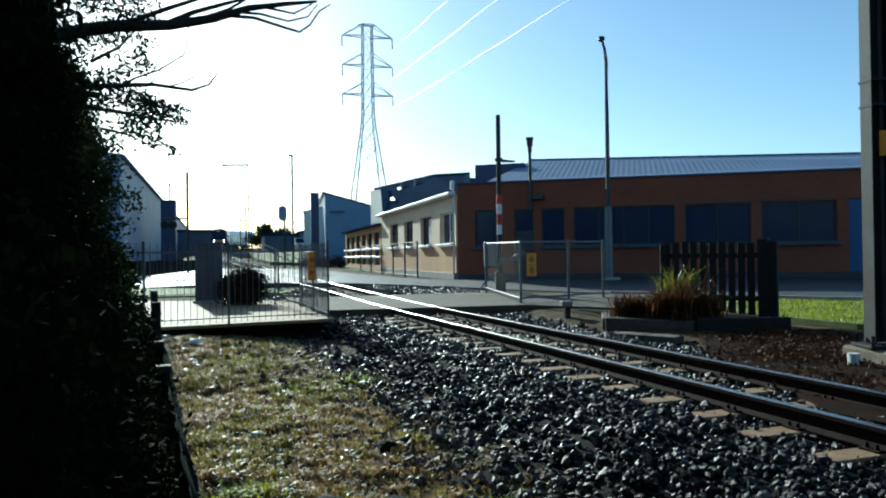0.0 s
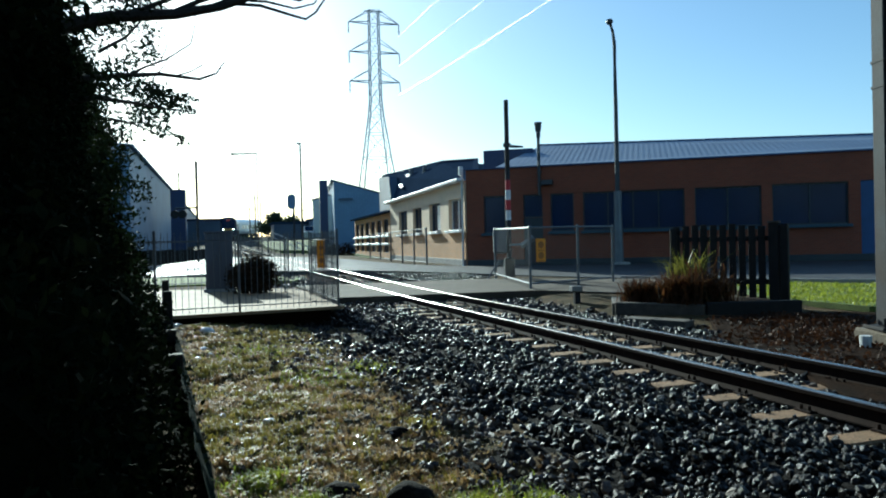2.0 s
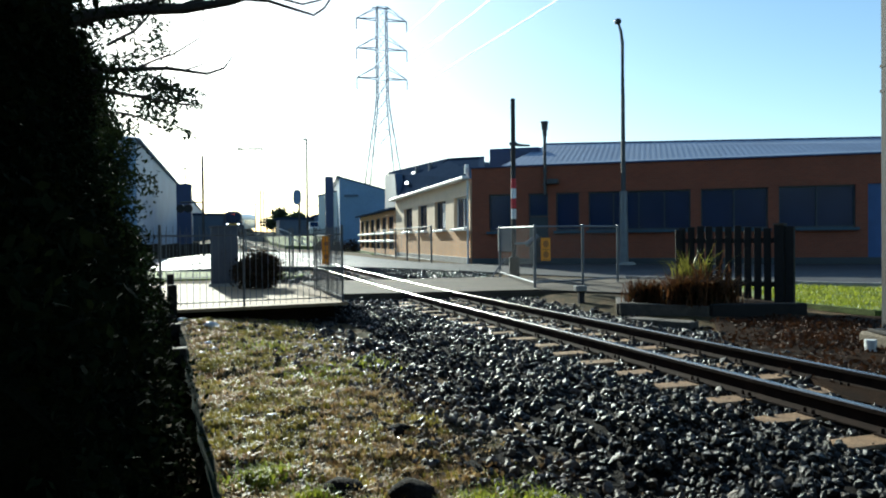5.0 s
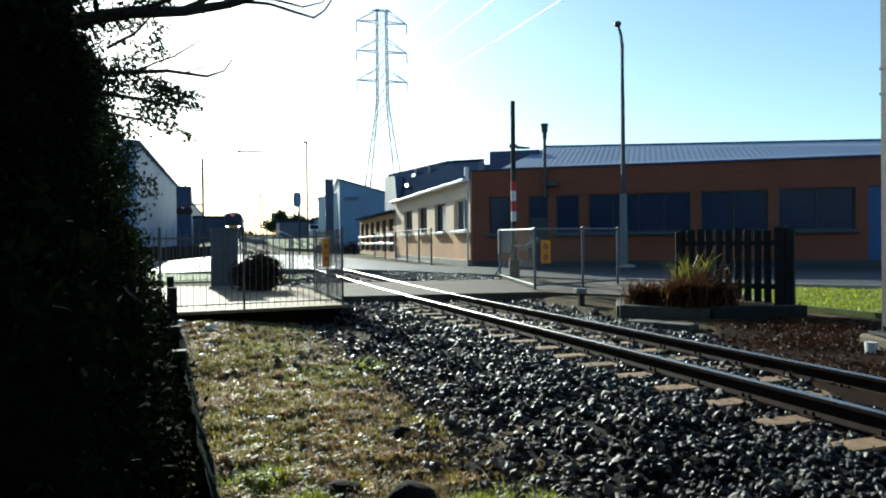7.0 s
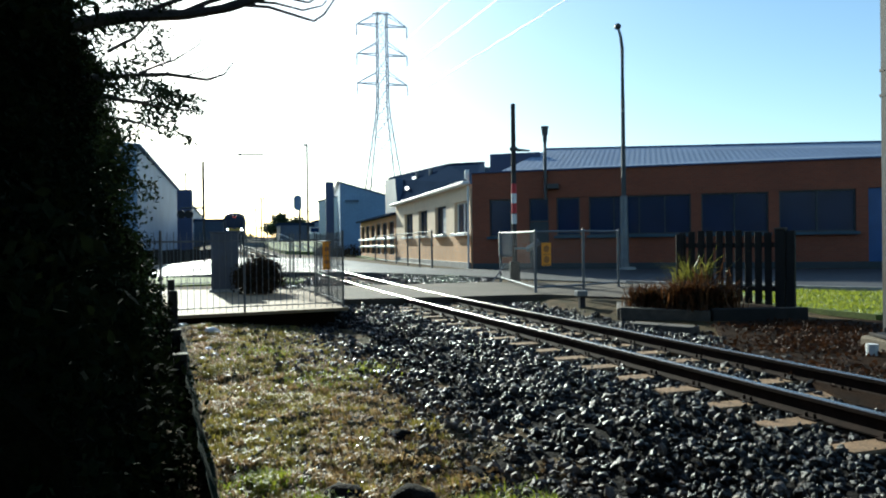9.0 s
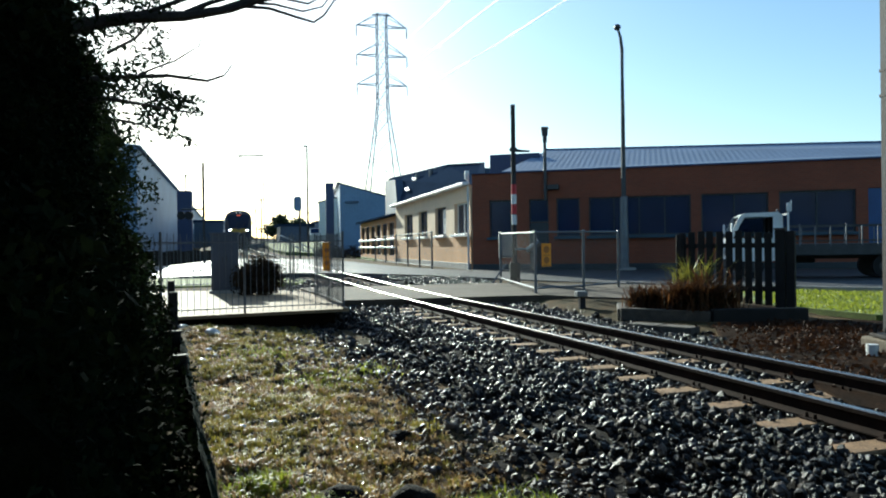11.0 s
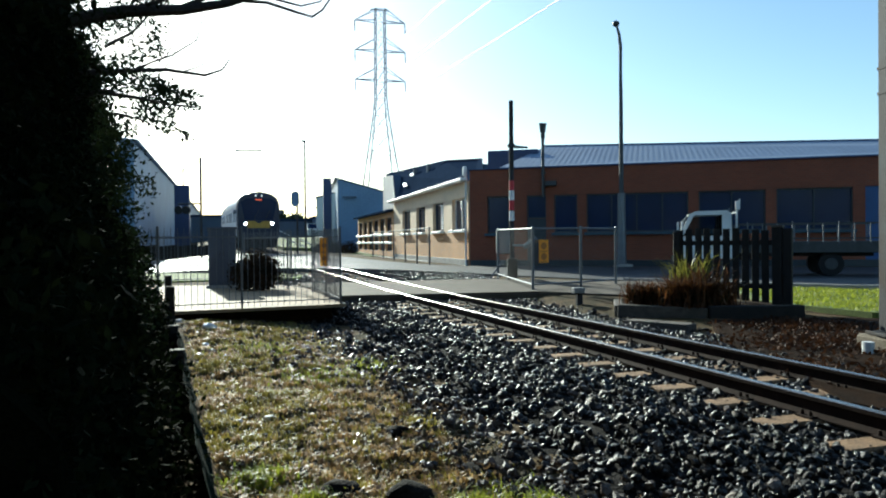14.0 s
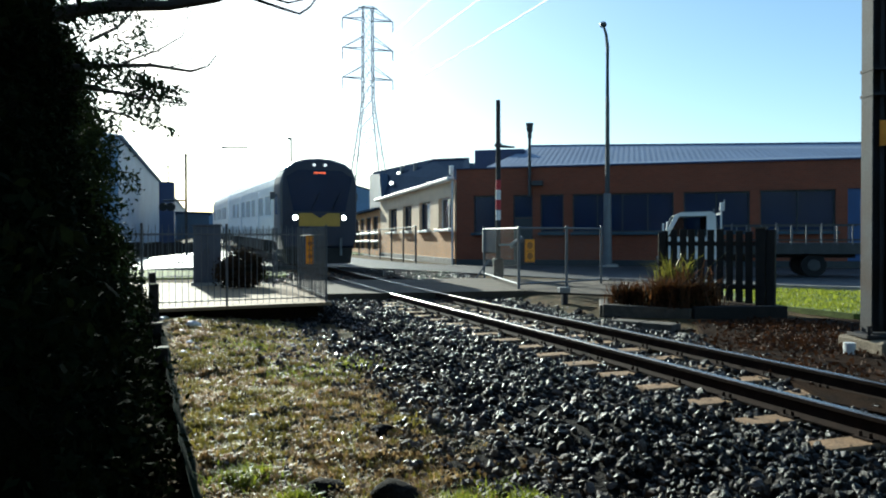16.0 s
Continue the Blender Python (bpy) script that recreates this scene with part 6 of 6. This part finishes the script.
# ---- the flatbed truck ----
def flatbed():
    t = thing("flatbed_truck", 7.28, 25.05, 0.02, "white flatbed truck with stake sides on the road", "truck")
    bm = bmesh.new()
    outline = [(0.0, 0.55), (0.0, 1.15), (-0.08, 1.3), (-0.42, 2.1), (-0.6, 2.2), (-1.55, 2.22), (-1.68, 2.1), (-1.7, 0.55)]
    # side cheeks with a window opening, and the shell between them
    for s in (-1, 1):
        y0 = s * 0.86
        prism(bm, [(0.0, y0, 0.55), (0.0, y0, 1.28), (-1.7, y0, 1.28), (-1.7, y0, 0.55)], (0, -s * 0.05, 0))
        prism(bm, [(-0.06, y0, 1.28), (-0.42, y0, 2.0), (-0.55, y0, 1.95), (-0.2, y0, 1.28)], (0, -s * 0.05, 0))
        prism(bm, [(-1.4, y0, 1.28), (-1.4, y0, 1.98), (-1.68, y0, 2.0), (-1.7, y0, 1.28)], (0, -s * 0.05, 0))
        prism(bm, [(-0.42, y0, 2.0), (-0.6, y0, 2.08), (-1.55, y0, 2.1), (-1.68, y0, 2.0), (-1.4, y0, 1.96), (-0.55, y0, 1.95)], (0, -s * 0.05, 0))
    prism(bm, [(-0.42, -0.81, 2.0), (-0.6, -0.81, 2.08), (-1.55, -0.81, 2.1), (-1.68, -0.81, 2.0), (-1.68, -0.81, 1.96), (-0.44, -0.81, 1.96)], (0, 1.62, 0))
    prism(bm, [(0.0, -0.81, 0.55), (0.0, -0.81, 1.28), (-0.06, -0.81, 1.28), (-0.06, -0.81, 0.55)], (0, 1.62, 0))
    prism(bm, [(-1.64, -0.81, 0.55), (-1.64, -0.81, 1.5), (-1.7, -0.81, 1.5), (-1.7, -0.81, 0.55)], (0, 1.62, 0))
    prism(bm, [(-1.64, -0.81, 1.98), (-1.64, -0.81, 2.0), (-1.7, -0.81, 2.0), (-1.7, -0.81, 1.98)], (0, 1.62, 0))
    part("cab", bm, M_WHITE, t, "white cab")
    bm = bmesh.new()
    box(bm, -0.85, 0, 0.62, 1.5, 1.55, 0.3)
    for s in (-0.4, 0.4):
        box(bm, -1.25, s, 0.9, 0.45, 0.5, 0.45, bevel=0.05)
        box(bm, -1.42, s, 1.3, 0.14, 0.45, 0.65, bevel=0.04)
    box(bm, -0.2, 0, 0.95, 0.25, 1.5, 0.3, bevel=0.05)
    part("interior", bm, M_BLACK, t, "dark seats and dashboard")
    M_CLEAR = bpy.data.materials.new("clear_glass")
    M_CLEAR.use_nodes = True
    cb = M_CLEAR.node_tree.nodes["Principled BSDF"]
    cb.inputs["Base Color"].default_value = (0.55, 0.62, 0.65, 1)
    cb.inputs["Transmission Weight"].default_value, cb.inputs["Roughness"].default_value, cb.inputs["IOR"].default_value = 1.0, 0.03, 1.02
    for s in (-1, 1):
        bm = bmesh.new()
        prism(bm, [(-0.2, s * 0.835, 1.28), (-0.55, s * 0.835, 1.95), (-1.4, s * 0.835, 1.96), (-1.4, s * 0.835, 1.28)], (0, -s * 0.006, 0))
        part("side_window", bm, M_CLEAR, t)
        bm = bmesh.new()
        box(bm, -0.16, s * 1.05, 1.45, 0.06, 0.2, 0.32, bevel=0.02)
        rod(bm, (-0.2, s * 0.86, 1.5), (-0.16, s * 1.0, 1.55), 0.015)
        part("mirror", bm, M_WHITE, t)
        bm = bmesh.new()
        rod(bm, (-0.02, s * 0.6, 0.85), (0.03, s * 0.6, 0.85), 0.11, n=12)
        part("headlamp", bm, M_STEEL, t)
    bm = bmesh.new()
    prism(bm, [(-0.05, -0.8, 1.28), (-0.42, -0.8, 1.98), (-0.43, -0.8, 1.98), (-0.065, -0.8, 1.28)], (0, 1.6, 0))
    part("windscreen", bm, M_CLEAR, t)
    bm = bmesh.new()
    box(bm, 0.02, 0, 0.38, 0.14, 1.7, 0.24, bevel=0.03)
    part("bumper", bm, M_DARKSTEEL, t)
    bm = bmesh.new()
    for s in (-0.4, 0.4):
        box(bm, -3.6, s, 0.6, 4.6, 0.09, 0.18)
    box(bm, -2.5, -0.6, 0.45, 0.8, 0.35, 0.35, bevel=0.04)
    part("chassis", bm, M_UNDER, t)
    bm = bmesh.new()
    box(bm, -4.1, 0, 0.72, 4.6, 1.95, 0.36, bevel=0.015)
    part("tray", bm, M_DARKSTEEL, t, "dark grey steel tray deck")
    bm = bmesh.new()
    for s in (-0.9, 0.9):
        box(bm, -1.84, s, 1.0, 0.05, 0.07, 1.25)
    for z in (1.5, 2.0):
        box(bm, -1.84, 0, z, 0.04, 1.8, 0.06)
    part("headboard", bm, M_STEEL, t)
    bm = bmesh.new()
    rod(bm, (-1.83, 0.93, 1.0), (-1.83, 0.93, 2.1), 0.03)
    box(bm, -1.86, 0.93, 2.1, 0.14, 0.1, 0.28, bevel=0.015)
    rod(bm, (-1.92, 0.93, 2.3), (-1.92, 0.93, 2.46), 0.015)
    part("work_lamp", bm, M_WHITE, t, "white work lamp on a post")
    for s in (-0.96, 0.96):
        for k in range(10):
            bm = bmesh.new()
            box(bm, -2.15 - k * 0.44, s, 1.02, 0.035, 0.035, 0.62 if k % 3 else 0.68)
            part("stake", bm, M_STEEL, t)
        for z in (1.15, 1.62):
            bm = bmesh.new()
            box(bm, -4.1, s * 0.985, z, 4.5, 0.025, 0.045)
            part("side_rail", bm, M_DARKSTEEL, t)
    for xw in (-0.75, -4.6):
        for s in (-1, 1):
            bm = bmesh.new()
            rod(bm, (xw, s * 0.62, 0.37), (xw, s * 0.84, 0.37), 0.37, n=22)
            wheel = part("wheel", bm, M_BLACK, t)
            bm = bmesh.new()
            rod(bm, (xw, s * 0.83, 0.37), (xw, s * 0.855, 0.37), 0.2, 0.17, n=16)
            part("rim", bm, M_DARKSTEEL, wheel)
    return t


truck = flatbed()


# ---- what moves ----
def train_y(t):
    """Where along the line the cab front is: a steady pull away from the station."""
    d = 136.4 - 0.31 * t - 0.407 * t * t
    lo, hi = 2.0, 200.0
    for _ in range(40):
        m = (lo + hi) / 2
        if math.hypot(track_x(m), m) < d:
            lo = m
        else:
            hi = m
    return lo


def car_pose(y0):
    """Front on the line at y0, back on the line a car's length behind."""
    y1 = y0 + CAR * track_way(y0 + CAR / 2).y
    f, b = Vector((track_x(y0), y0, rail_z(y0))), Vector((track_x(y1), y1, rail_z(y1)))
    ex = (f - b).normalized()
    ey = Vector((0, 0, 1)).cross(ex).normalized()
    ez = ex.cross(ey)
    m = Matrix((ex, ey, ez)).transposed().to_4x4()
    m.translation = f
    return m, y1


def motions():
    lead, rear, lorry = [], [], []
    for i in range(33):
        t = i * 0.5
        m, y1 = car_pose(train_y(t))
        lead.append((t, m))
        rear.append((t, car_pose(y1 + 0.1)[0]))
    way = Vector((-0.973, 0.229, 0))
    for t in (0.0, 3.0, 6.0, 9.0, 9.5, 10.0, 10.5, 11.0, 11.3, 11.6, 11.9, 12.3, 13.0, 16.0):
        back = 0.85 * max(12.3 - max(t, 9.0), 0.0) ** 2 + 5.6 * max(9.0 - t, 0.0)
        q = Vector((7.44, 25.01, 0.0)) - way * back
        lorry.append((t, pose(q.x, q.y, 0.02, 0, 0, 166.8)))
    walk(lead_car, lead)
    walk(rear_car, rear)
    walk(truck, lorry)


motions()
